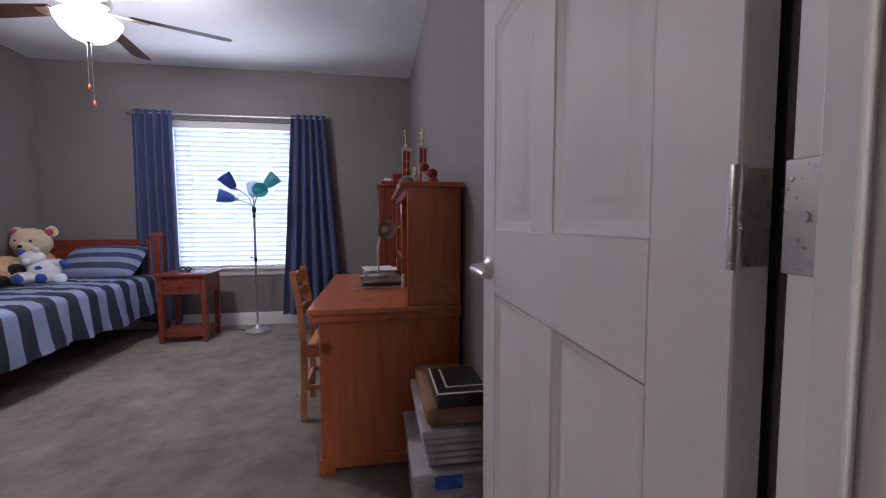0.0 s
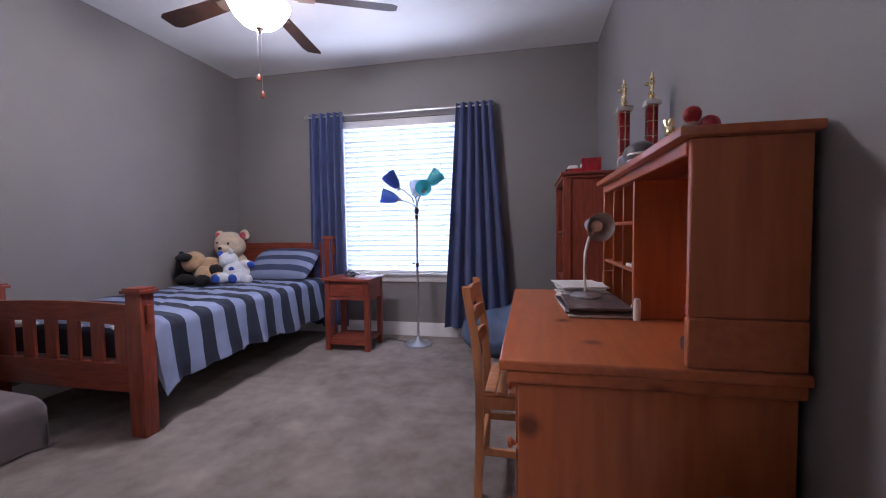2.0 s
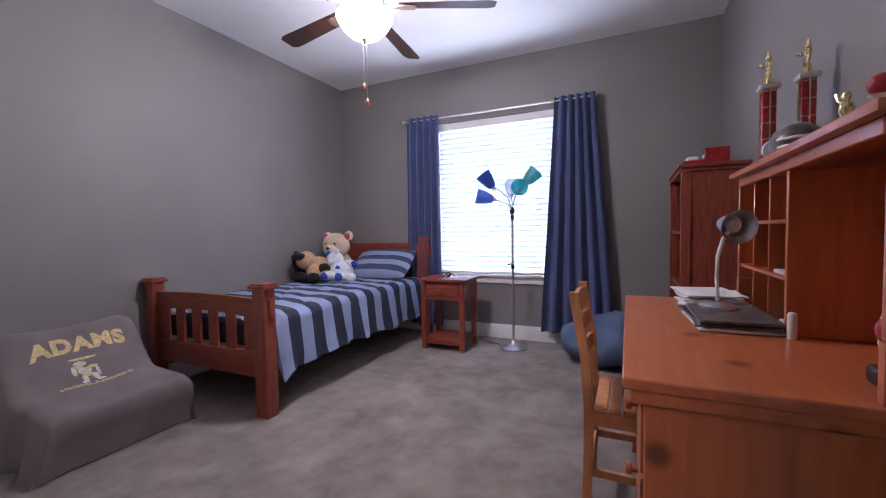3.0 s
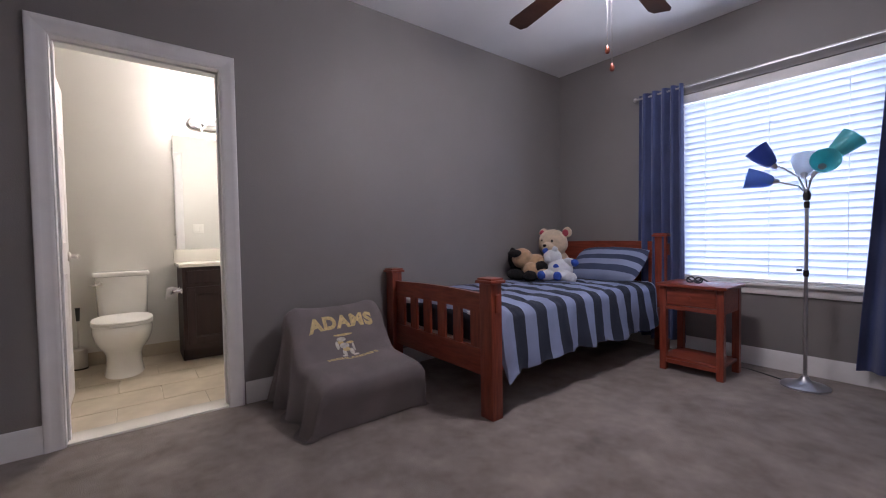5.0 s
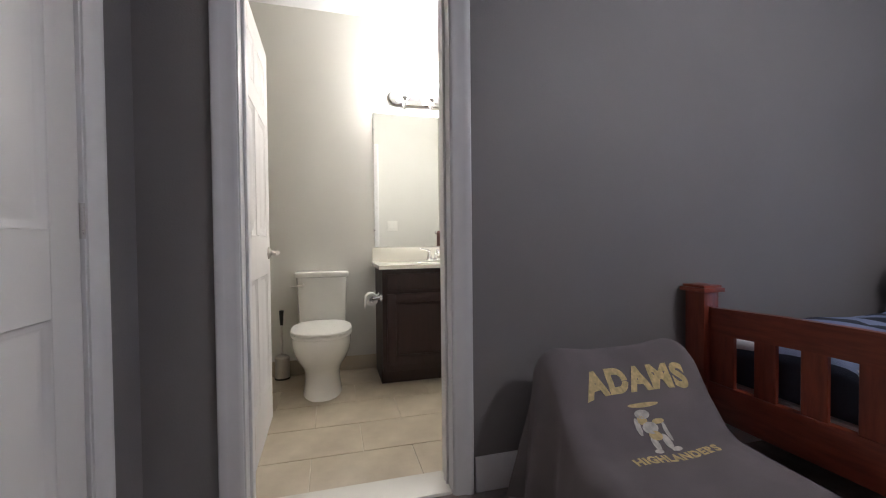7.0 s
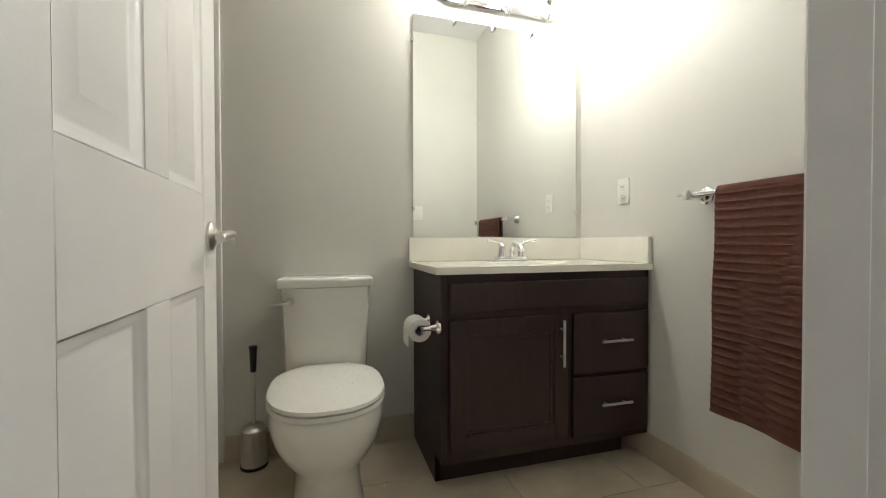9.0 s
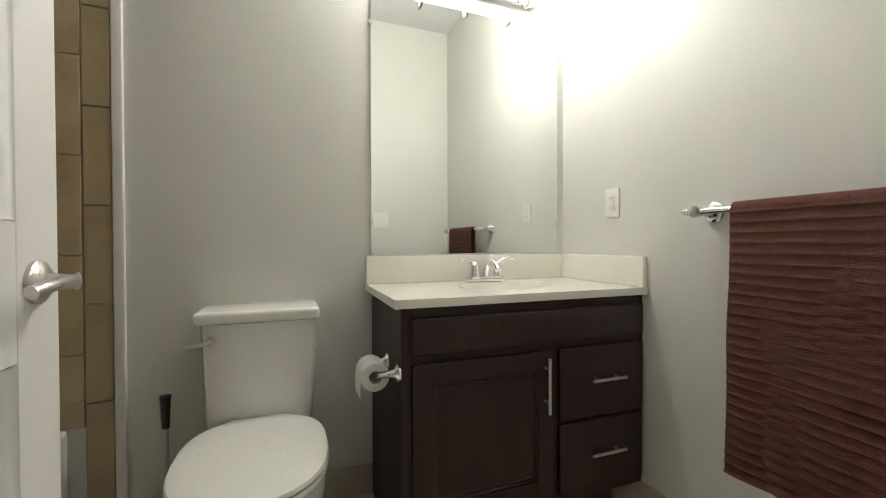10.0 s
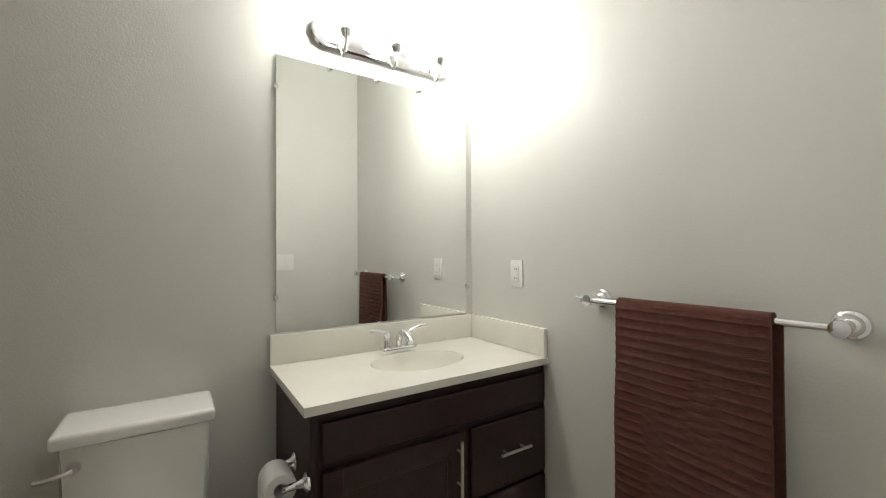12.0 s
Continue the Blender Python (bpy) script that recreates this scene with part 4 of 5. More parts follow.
def trophy(x, y, hgt, label):
    tr = thing("trophy", (x, y, TOPZ), label, "trophy", "trophies on the hutch")
    part("base", box(x - 0.04, x + 0.04, y - 0.04, y + 0.04, TOPZ, TOPZ + 0.022, 0.004, 2), M_MARBLE, tr)
    part("column", box(x - 0.022, x + 0.022, y - 0.022, y + 0.022, TOPZ + 0.022, TOPZ + hgt, 0.006, 2), M_RED, tr, "glossy red column")
    for sx, sy in ((-0.024, 0), (0, -0.024)):
        part("strip", box(x + sx - 0.002, x + sx + 0.002 if sx else x + 0.003, y + sy - 0.002 if sy else y - 0.003, y + sy + 0.003, TOPZ + 0.024, TOPZ + hgt - 0.002), M_GOLD, tr)
    for i in range(5):
        zz = TOPZ + 0.05 + (hgt - 0.06) * i / 4
        part("band", box(x - 0.0232, x + 0.0232, y - 0.0232, y + 0.0232, zz, zz + 0.0025), M_GOLD, tr)
    part("cap", box(x - 0.032, x + 0.032, y - 0.032, y + 0.032, TOPZ + hgt, TOPZ + hgt + 0.018, 0.004, 2), M_MARBLE, tr)
    z = TOPZ + hgt + 0.018
    k = lathe([(0, 0), (0.022, 0), (0.018, 0.008), (0.009, 0.014), (0.008, 0.022), (0.014, 0.028), (0, 0.03)], (x, y, z), 14)
    for dy, fy in ((-0.008, -0.014), (0.008, 0.016)):
        tube([(x + 0.002, y + fy, z + 0.026), (x - 0.004, y + dy * 1.3, z + 0.052), (x, y + dy, z + 0.078)], 0.0065, 8, k)
    lathe([(0, 0), (0.011, 0.002), (0.012, 0.02), (0.016, 0.038), (0.010, 0.046), (0.005, 0.05), (0, 0.052)], (x, y, z + 0.072), 12, k, squash=(0.7, 1.15))
    ball((x, y, z + 0.132), (0.010, 0.010, 0.0125), k, u=12, v=8)
    tube([(x, y - 0.014, z + 0.112), (x - 0.008, y - 0.030, z + 0.122), (x - 0.006, y - 0.026, z + 0.152)], 0.0048, 8, k)
    tube([(x, y + 0.014, z + 0.112), (x - 0.006, y + 0.034, z + 0.110), (x - 0.004, y + 0.052, z + 0.124)], 0.0048, 8, k)
    ball((x - 0.004, y + 0.056, z + 0.128), 0.010, k, u=10, v=8)
    for v in k.verts:
        v.co = Vector((x + (v.co.x - x) * 1.1, y + (v.co.y - y) * 1.1, z + (v.co.z - z) * 0.74))
    part("figure", k, M_GOLD, tr, "small gold figure")


trophy(0.49, 2.75, 0.295, "tall red column trophy with a gold figure")
trophy(0.60, 2.735, 0.312, "red column trophy with gold trim")
single("plaque", lathe([(0, -0.006), (0.03, -0.006), (0.033, 0), (0.03, 0.006), (0, 0.006)], (0.445, 2.50, TOPZ + 0.034), 24, rot=Matrix.Rotation(math.pi / 2, 4, "X")), M_MARBLE, "small round white award disc on the hutch", "award")
hl = thing("mini_helmet", (0.482, 2.43, TOPZ), "small dark toy sports helmet on the hutch", "toy helmet")
part("shell", lathe([(0.0, 0.098), (0.03, 0.094), (0.055, 0.075), (0.066, 0.045), (0.062, 0.012), (0.05, 0.0), (0.046, 0.002), (0.055, 0.02), (0.0, 0.05)], (0.482, 2.43, TOPZ), 24, squash=(1.0, 1.15)), M_COVER, hl)
for z in (0.022, 0.044):
    part("face_bar", tube(arc((0.482, 2.39, TOPZ + z), 0.055, math.pi, 2 * math.pi, 12, (1, 0, 0), (0, 1, 0)), 0.004, 8), M_PLASTIC, hl)
bt = thing("ball_trophy", (0.56, 1.98, TOPZ), "red balls on a small silver award stand", "award")
part("stand", lathe([(0, 0), (0.028, 0), (0.026, 0.012), (0.012, 0.02), (0.010, 0.07), (0.022, 0.080), (0, 0.080)], (0.535, 2.10, TOPZ), 20), M_MARBLE, bt)
part("ball", ball((0.535, 2.10, TOPZ + 0.104), 0.025), M_REDBALL, bt)
part("ball", ball((0.575, 2.085, TOPZ + 0.070), 0.027), M_REDBALL, bt)
part("ball", ball((0.580, 2.09, TOPZ + 0.0275), 0.028), M_REDBALL, bt)
k = lathe([(0, 0), (0.02, 0), (0.018, 0.012), (0.008, 0.018), (0.007, 0.04), (0.016, 0.06), (0.014, 0.078), (0.007, 0.086), (0.010, 0.097), (0.006, 0.108), (0, 0.11)], (0.495, 2.15, TOPZ), 14)
tube([(0.495, 2.15, TOPZ + 0.078), (0.49, 2.175, TOPZ + 0.09), (0.488, 2.185, TOPZ + 0.112)], 0.005, 8, k)
part("figure", k, M_GOLD, bt)

# things on the desk
DZ0 = KT + 0.001
pile = thing("magazine_pile", (0.32, 2.47, KT), "small pile of dark magazines on the desk", "magazines")
for i, (dx, dy, rz, m) in enumerate(((0, 0, 3, M_PAPER), (0.008, 0.006, -4, M_COVER), (-0.006, 0.01, 6, M_BLACK), (0.004, -0.004, 1, M_COVER))):
    k = box(-0.11, 0.11, -0.15, 0.15, DZ0 + 0.009 * i, DZ0 + 0.0085 + 0.009 * i, 0.002, 1)
    bmesh.ops.transform(k, matrix=pose(0.315 + dx, 2.44 + dy, 0, 0, 0, rz), verts=k.verts[:])
    part("magazine", k, m, pile)
pp = thing("paper_stack", (0.33, 2.78, KT), "untidy stack of white papers on the desk", "papers")
for i in range(7):
    k = box(-0.10, 0.10, -0.13, 0.13, DZ0 + 0.009 * i, DZ0 + 0.006 + 0.009 * i)
    bmesh.ops.transform(k, matrix=pose(0.31 + 0.012 * math.sin(3 * i), 2.76 + 0.012 * math.cos(5 * i), 0, 0, 0, 9 * math.sin(2.3 * i)), verts=k.verts[:])
    part("sheet", k, M_PAPER, pp)
DLx, DLy = 0.30, 2.52
dl = thing("desk_lamp", (DLx, DLy, KT + 0.037), "white gooseneck desk lamp with a tilted head", "desk lamp")
zb = KT + 0.038
part("base", lathe([(0, 0), (0.062, 0), (0.062, 0.008), (0.05, 0.016), (0.012, 0.022), (0, 0.022)], (DLx, DLy, zb), 28), M_STEEL, dl)
part("neck", tube([(DLx, DLy, zb + 0.015), (DLx - 0.004, DLy, zb + 0.10), (DLx - 0.002, DLy, zb + 0.18), (DLx + 0.012, DLy - 0.005, zb + 0.24), (DLx + 0.03, DLy - 0.012, zb + 0.275)], 0.0065, 10), M_PLASTIC, dl)
hr = Vector((0.30, -0.92, -0.12)).normalized().to_track_quat("Z", "Y").to_matrix().to_4x4()
hd = part("head", lathe([(0, -0.055), (0.022, -0.05), (0.03, -0.03), (0.038, 0.0), (0.056, 0.045), (0.058, 0.05), (0.052, 0.046), (0.034, 0.002), (0.0, -0.01)], (DLx + 0.035, DLy - 0.005, zb + 0.29), 28, rot=hr), M_STEEL, dl)
part("bulb", ball(Vector((DLx + 0.035, DLy - 0.005, zb + 0.29)) + hr.to_3x3() @ Vector((0, 0, 0.012)), 0.022), M_PLASTIC, hd)
single("glue_bottle", lathe([(0, 0), (0.011, 0), (0.012, 0.004), (0.012, 0.065), (0.009, 0.075), (0, 0.078)], (0.435, 2.27, DZ0), 14), M_PLASTIC, "small white tube standing on the desk", "tube")
single("cubby_papers", box(0.46, 0.62, 2.34, 2.47, DZ0, DZ0 + 0.02, 0.002, 1), M_PAPER, "folded papers in a cubbyhole", "papers")
single("cubby_note", box(0.44, 0.60, 2.335, 2.46, 0.918, 0.930, 0.002, 1), M_PAPER, "paper lying on a cubby shelf", "paper")
fg = thing("bobble_ornament", (0.49, 1.93, KT), "round cream and red ornament on a dark base", "ornament")
part("base", box(0.455, 0.54, 1.865, 1.935, DZ0, DZ0 + 0.04, 0.012, 3), M_BLACK, fg)
part("body", ball((0.50, 1.90, DZ0 + 0.105), (0.04, 0.04, 0.07)), M_CREAM, fg)
part("patch", ball((0.468, 1.893, DZ0 + 0.115), (0.016, 0.024, 0.024)), M_RED, fg)

# ---- bookcase ----
CXa, CY0, CY1, CT = 0.315, 3.74, 4.47, 1.455
bc = thing("bookcase", (0.49, 4.1, 0), "cherry-stained open bookcase in the corner", "bookcase")
part("top", box(CXa - 0.022, 0.665, CY0 - 0.025, CY1 + 0.02, CT - 0.022, CT, 0.005, 2), M_CHERRY_H, bc)
part("cornice", box(CXa - 0.010, 0.664, CY0 - 0.012, CY1 + 0.01, CT - 0.045, CT - 0.023, 0.006, 2), M_CHERRY_H, bc)
for y in (CY0, CY1 - 0.02):
    part("side", box(CXa, 0.66, y, y + 0.02, 0, CT - 0.045, 0.002, 1), M_CHERRY, bc)
    part("stile", box(CXa - 0.006, CXa + 0.05, y - 0.006, y + 0.026, 0, CT - 0.046, 0.003, 1), M_CHERRY, bc)
part("back", box(0.65, 0.66, CY0 + 0.02, CY1 - 0.02, 0.05, CT - 0.045), M_CHERRY, bc)
for z in (0.06, 0.36, 0.66, 1.02):
    part("shelf", box(CXa + 0.008, 0.65, CY0 + 0.02, CY1 - 0.02, z, z + 0.02, 0.003, 1), M_CHERRY_H, bc)
cr = thing("toy_car_box", (0.47, 3.92, CT), "red and white boxed toy on the bookcase", "toy box")
part("carton", box(0.44, 0.57, 3.79, 3.86, CT + 0.001, CT + 0.10, 0.003, 1), M_RED, cr)
part("stripe", box(0.437, 0.4395, 3.80, 3.85, CT + 0.04, CT + 0.06), M_PAPER, cr)
k = box(0.345, 0.445, 3.87, 4.12, CT + 0.006, CT + 0.042, 0.012, 3)
box(0.360, 0.430, 3.92, 4.03, CT + 0.040, CT + 0.072, 0.014, 3, k, 1)
box(0.352, 0.438, 4.085, 4.112, CT + 0.060, CT + 0.066, 0.002, 1, k, 0)
for x in (0.362, 0.428):
    box(x - 0.003, x + 0.003, 4.095, 4.105, CT + 0.040, CT + 0.062, bm=k, mi=2)
for y in (3.90, 4.06):
    for x in (0.347, 0.443):
        rod((x - 0.009, y, CT + 0.0215), (x + 0.009, y, CT + 0.0215), 0.0205, bm=k, mi=2)
single("toy_car", k, [M_RED, M_PAPER, M_BLACK], "red and white toy race car on the bookcase", "toy car")

# ---- chair at the desk ----
ch = thing("desk_chair", (0.09, 2.50, 0), "natural pine ladder-back chair pushed under the desk", "chair")
SX0, SX1, SY0, SY1, SZ = -0.085, 0.27, 2.345, 2.69, 0.435
for y in (SY0 + 0.017, SY1 - 0.017):
    t = bmesh.new()
    prof = [(-0.088, 0.0), (-0.080, 0.2), (-0.078, SZ), (-0.092, 0.62), (-0.126, 0.815), (-0.128, 0.84)]
    rows = []
    for x, z in prof:
        rows.append([t.verts.new(p) for p in ((x - 0.015, y - 0.015, z), (x + 0.017, y - 0.015, z), (x + 0.017, y + 0.015, z), (x - 0.015, y + 0.015, z))])
    for a, b in zip(rows, rows[1:]):
        for q in range(4):
            t.faces.new((a[q], a[(q + 1) % 4], b[(q + 1) % 4], b[q]))
    t.faces.new(rows[0])
    t.faces.new(rows[-1])
    bmesh.ops.bevel(t, geom=[e for e in t.edges if len(e.link_faces) == 2 and e.calc_face_angle() > 0.8], offset=0.005, segments=2, affect="EDGES")
    part("back_leg", t, M_CHAIR, ch)
    part("front_leg", box(SX1 - 0.04, SX1 - 0.008, y - 0.015, y + 0.015, 0, SZ - 0.02, 0.004, 2), M_CHAIR, ch)
    part("side_rail", box(SX0, SX1 - 0.04, y - 0.010, y + 0.010, SZ - 0.075, SZ - 0.022, 0.003, 1), M_CHAIR, ch)
    part("stretcher", box(SX0, SX1 - 0.04, y - 0.009, y + 0.009, 0.17, 0.20, 0.003, 1), M_CHAIR, ch)
for x, z0, z1, bow in ((-0.122, 0.755, 0.82, 0.012), (-0.108, 0.675, 0.725, 0.012), (-0.096, 0.575, 0.625, 0.012)):
    def bowed(u, v, x=x, z0=z0, z1=z1, bow=bow):
        return Vector((x - bow * math.sin(math.pi * u) - 0.10 * (v - 0.5) * (z1 - z0), SY0 + 0.028 + (SY1 - SY0 - 0.056) * u, z0 + (z1 - z0) * v + 0.008 * math.sin(math.pi * u) * v))
    part("back_slat", sheet(bowed, 16, 3, 0.016), M_CHAIR, ch)
part("front_rail", box(SX1 - 0.035, SX1 - 0.013, SY0 + 0.03, SY1 - 0.03, SZ - 0.075, SZ - 0.022, 0.003, 1), M_CHAIR, ch)
part("back_rail", box(-0.088, -0.068, SY0 + 0.03, SY1 - 0.03, 0.17, 0.20, 0.003, 1), M_CHAIR, ch)
for i in range(7):
    x = SX0 + 0.028 + i * 0.047
    part("seat_slat", box(x, x + 0.042, SY0, SY1, SZ - 0.018, SZ, 0.005, 2), M_CHAIR, ch)

ch.location += Vector((-0.04, -0.01, 0))

# ---- bean bag ----
k = ball((-0.13, 4.28, 0.17), (0.36, 0.33, 0.20), u=48, v=30)
for v in k.verts:
    c = v.co - Vector((-0.13, 4.28, 0.17))
    v.co += 0.05 * noise.noise_vector(v.co * 3.5) * (0.4 + 0.6 * (c.z > 0)) + Vector((0.015 * math.sin(c.y * 30 + c.x * 12), 0, 0.012 * math.sin(c.x * 28)))
    v.co.z = max(0.002, v.co.z)
    if c.x > 0.05:
        v.co.z += 0.12 * min(1, c.x * 3) * (c.z > 0)
single("bean_bag", k, M_BEAN, "slumped denim blue bean bag on the carpet", "bean bag")

# ---- storage beside the desk ----
def bin_(x0, x1, y0, y1, z0, z1, label, clip):
    b = thing("storage_bin", ((x0 + x1) / 2, (y0 + y1) / 2, z0), label, "storage bin", "bins beside the desk")
    k = bmesh.new()
    n = 0.018
    for i in range(4):
        f0, f1 = i / 4, (i + 1) / 4
        d = n * (1 - f1)
        box(x0 + d, x1 - d, y0 + d, y1 - d, z0 + (z1 - z0 - 0.03) * f0, z0 + (z1 - z0 - 0.03) * f1 - 0.003, 0.012, 3, k)
    part("tub", k, M_CLEARBIN, b)
    part("lid", box(x0 - 0.008, x1 + 0.004, y0 - 0.008, y1 + 0.006, z1 - 0.032, z1, 0.010, 3), M_CLEARBIN, b)
    if clip:
        part("latch", box((x0 + x1) / 2 - 0.06, (x0 + x1) / 2 + 0.03, y0 - 0.018, y0 - 0.006, z1 - 0.05, z1 - 0.008, 0.004, 2), M_BLUEFUR, b, "blue latch")


bin_(0.405, 0.655, 1.29, 1.735, 0.0, 0.30, "large frosted plastic storage bin on the carpet", True)
bin_(0.435, 0.655, 1.30, 1.73, 0.302, 0.44, "frosted plastic bin stacked on another", False)
k = box(0.445, 0.65, 1.30, 1.72, 0.442, 0.51, 0.03, 4)
single("fabric_box", k, M_TANLID, "tan fabric box on the plastic bins", "box")
bb = thing("black_box", (0.55, 1.42, 0.511), "glossy black box with white edging on the bins", "box")
part("carton", box(0.48, 0.65, 1.285, 1.52, 0.512, 0.56, 0.003, 1), M_BLACK, bb)
for x0, x1, y0, y1 in ((0.478, 0.65, 1.283, 1.289), (0.478, 0.484, 1.289, 1.52), (0.515, 0.65, 1.335, 1.341), (0.515, 0.521, 1.341, 1.50)):
    part("edging", box(x0, x1, y0, y1, 0.5605, 0.5635), M_PAPER, bb)

# ---- covered armchair ----
AY0, AY1 = 1.66, 2.30
PROF = [(-2.985, 0.02), (-2.965, 0.30), (-2.925, 0.53), (-2.895, 0.572), (-2.84, 0.580), (-2.79, 0.535), (-2.725, 0.425), (-2.655, 0.335), (-2.60, 0.302), (-2.45, 0.292), (-2.31, 0.285), (-2.268, 0.262), (-2.262, 0.20), (-2.285, 0.10), (-2.300, 0.008)]
SEG = [0.0]
for (x0, z0), (x1, z1) in zip(PROF, PROF[1:]):
    SEG.append(SEG[-1] + math.hypot(x1 - x0, z1 - z0))


def along(s):
    for i in range(len(SEG) - 1):
        if s <= SEG[i + 1] or i == len(SEG) - 2:
            f = (s - SEG[i]) / (SEG[i + 1] - SEG[i])
            return PROF[i][0] + f * (PROF[i + 1][0] - PROF[i][0]), PROF[i][1] + f * (PROF[i + 1][1] - PROF[i][1])


def cover(s, y):
    """The throw's surface: s along its profile, y across; past the edges it falls to the floor."""
    x, z = along(s)
    lo, hi = AY0 + 0.07, AY1 - 0.05
    out = max(0.0, lo - y, y - hi)
    if out > 0:
        sg = -1 if y < lo else 1
        bend = min(out, 0.06)
        hang = max(0.0, out - 0.06)
        zz = max(0.006, z - 0.035 * (bend / 0.06) ** 2 - hang)
        fall = 1 - zz / max(z, 0.02)
        wave = math.sin(s * 21 + 0.6) + 0.5 * math.sin(s * 37 + 2)
        flare = (0.062 if sg < 0 else 0.012) * fall + (0.030 if sg < 0 else 0.010) * fall * wave
        if z - zz < hang - 0.03:
            flare += min(0.03, (hang - (z - zz)) * 0.3)
        yy = (lo if sg < 0 else hi) + sg * (bend * 0.85 + flare)
        return Vector((x + 0.012 * math.sin(s * 17) * fall, yy, zz))
    w = 0.006 * n3(s * 6, y * 8) + 0.003 * math.sin(y * 22 + s * 5) - 0.010 * math.cos((y - 1.99) * 9) * (1.0 if s < 0.75 else 0.3)
    return Vector((x, y, max(0.006, z + w)))


S_END = SEG[-1]
k = sheet(lambda u, v: cover(u * S_END, AY0 - 0.52 + v * (AY1 - AY0 + 1.04)), 70, 110)
arm = thing("covered_armchair", (-2.64, 1.95, 0), "small armchair under a grey throw with gold lettering", "armchair")
part("throw", k, M_BLANKET, arm, "grey fleece throw")
part("frame", box(-2.93, -2.42, 1.76, 2.18, 0.01, 0.22, 0.03, 3), M_BLACK, arm)


def lettering(text, s_mid, y_mid, size, material, bend=0.0, spread=1.0):
    cu = bpy.data.curves.new("lettering", "FONT")
    cu.body, cu.size, cu.align_x, cu.align_y = text, size, "CENTER", "CENTER"
    cu.offset, cu.space_character = size * 0.055, 1.12
    tmp = new("tmp_text", cu)
    bpy.context.view_layer.update()
    me = bpy.data.meshes.new_from_object(tmp.evaluated_get(bpy.context.evaluated_depsgraph_get()))
    bpy.data.objects.remove(tmp)
    b = bmesh.new()
    b.from_mesh(me)
    bmesh.ops.triangulate(b, faces=b.faces[:])
    bmesh.ops.subdivide_edges(b, edges=[e for e in b.edges if e.calc_length() > size * 0.15], cuts=2)
    for v in b.verts:
        px, py = v.co.x * spread, v.co.y + bend * (v.co.x ** 2)
        s, y = s_mid - py, y_mid + px
        p, q, r = cover(s, y), cover(s + 0.004, y), cover(s, y + 0.004)
        nn = (q - p).cross(r - p).normalized()
        v.co = p + (nn if nn.x + nn.z > 0 else -nn) * 0.003
    return part("lettering", b, material, arm, "printed lettering")


lettering("ADAMS", 0.748, 1.995, 0.118, M_GOLD_PRINT, -0.42, 1.0)
lettering("HIGHLANDERS", 1.030, 1.988, 0.044, M_GOLD_PRINT, 0.0, 1.0)
for s, y, w_, h_, m in ((0.842, 1.955, 0.13, 0.016, M_GOLD_PRINT), (0.872, 1.935, 0.060, 0.032, M_WHITE_PRINT), (0.892, 1.925, 0.040, 0.030, M_GOLD_PRINT), (0.912, 1.900, 0.022, 0.060, M_WHITE_PRINT), (0.918, 1.945, 0.062, 0.040, M_WHITE_PRINT), (0.900, 1.985, 0.050, 0.018, M_GOLD_PRINT),
                        (0.945, 1.950, 0.050, 0.034, M_GOLD_PRINT), (0.972, 1.930, 0.026, 0.050, M_WHITE_PRINT), (0.968, 1.978, 0.030, 0.054, M_WHITE_PRINT), (0.998, 1.922, 0.034, 0.016, M_WHITE_PRINT), (0.996, 1.994, 0.040, 0.016, M_WHITE_PRINT), (0.935, 2.000, 0.016, 0.070, M_WHITE_PRINT)):
    def patch(u, v, s=s, y=y, w_=w_, h_=h_):
        a = 2 * math.pi * u
        q = cover(s - 0.006 + h_ / 2 * v * math.cos(a), y + 0.028 + w_ / 2 * v * math.sin(a))
        return q + Vector((0.0025, 0, 0.003))
    part("emblem", sheet(patch, 14, 2), m, arm, "pale printed emblem")

# ---- bathroom: vanity ----
VY0, VY1, VX, VH = 1.262, 2.176, -4.255, 0.798
va = thing("vanity_cabinet", (-4.49, 1.72, 0), "espresso stained vanity cabinet with door and two drawers", "vanity")
k = box(BX0 + 0.015, VX, VY0, VY0 + 0.018, 0.105, VH, 0.001, 1)
box(BX0 + 0.015, VX - 0.085, VY0, VY0 + 0.018, 0, 0.1052, 0.001, 1, k)
part("side", k, M_ESPRESSO, va)
part("side", box(BX0 + 0.015, VX, VY1 - 0.018, VY1, 0.105, VH, 0.001, 1), M_ESPRESSO, va)
part("face_frame", box(VX - 0.02, VX, VY0 + 0.018, VY1 - 0.018, 0.105, VH, 0.001, 1), M_ESPRESSO, va)
part("toe_kick", box(VX - 0.100, VX - 0.085, VY0 + 0.001, VY1 - 0.06, 0, 0.105), M_ESPRESSO, va)
part("false_drawer", box(VX, VX + 0.018, VY0 + 0.03, VY1 - 0.012, 0.658, 0.768, 0.007, 3), M_ESPRESSO, va)
DYa, DYb, DZa, DZb = VY0 + 0.03, 1.775, 0.150, 0.632
vd = part("door", box(VX + 0.001, VX + 0.006, DYa + 0.05, DYb - 0.05, DZa + 0.05, DZb - 0.05), M_ESPRESSO, va)
for nm, y0, y1, z0, z1 in (("stile", DYa, DYa + 0.058, DZa, DZb), ("stile", DYb - 0.058, DYb, DZa, DZb), ("rail", DYa + 0.057, DYb - 0.057, DZa, DZa + 0.058), ("rail", DYa + 0.057, DYb - 0.057, DZb - 0.058, DZb)):
    part(nm, box(VX, VX + 0.019, y0, y1, z0, z1, 0.004, 2), M_ESPRESSO, vd)
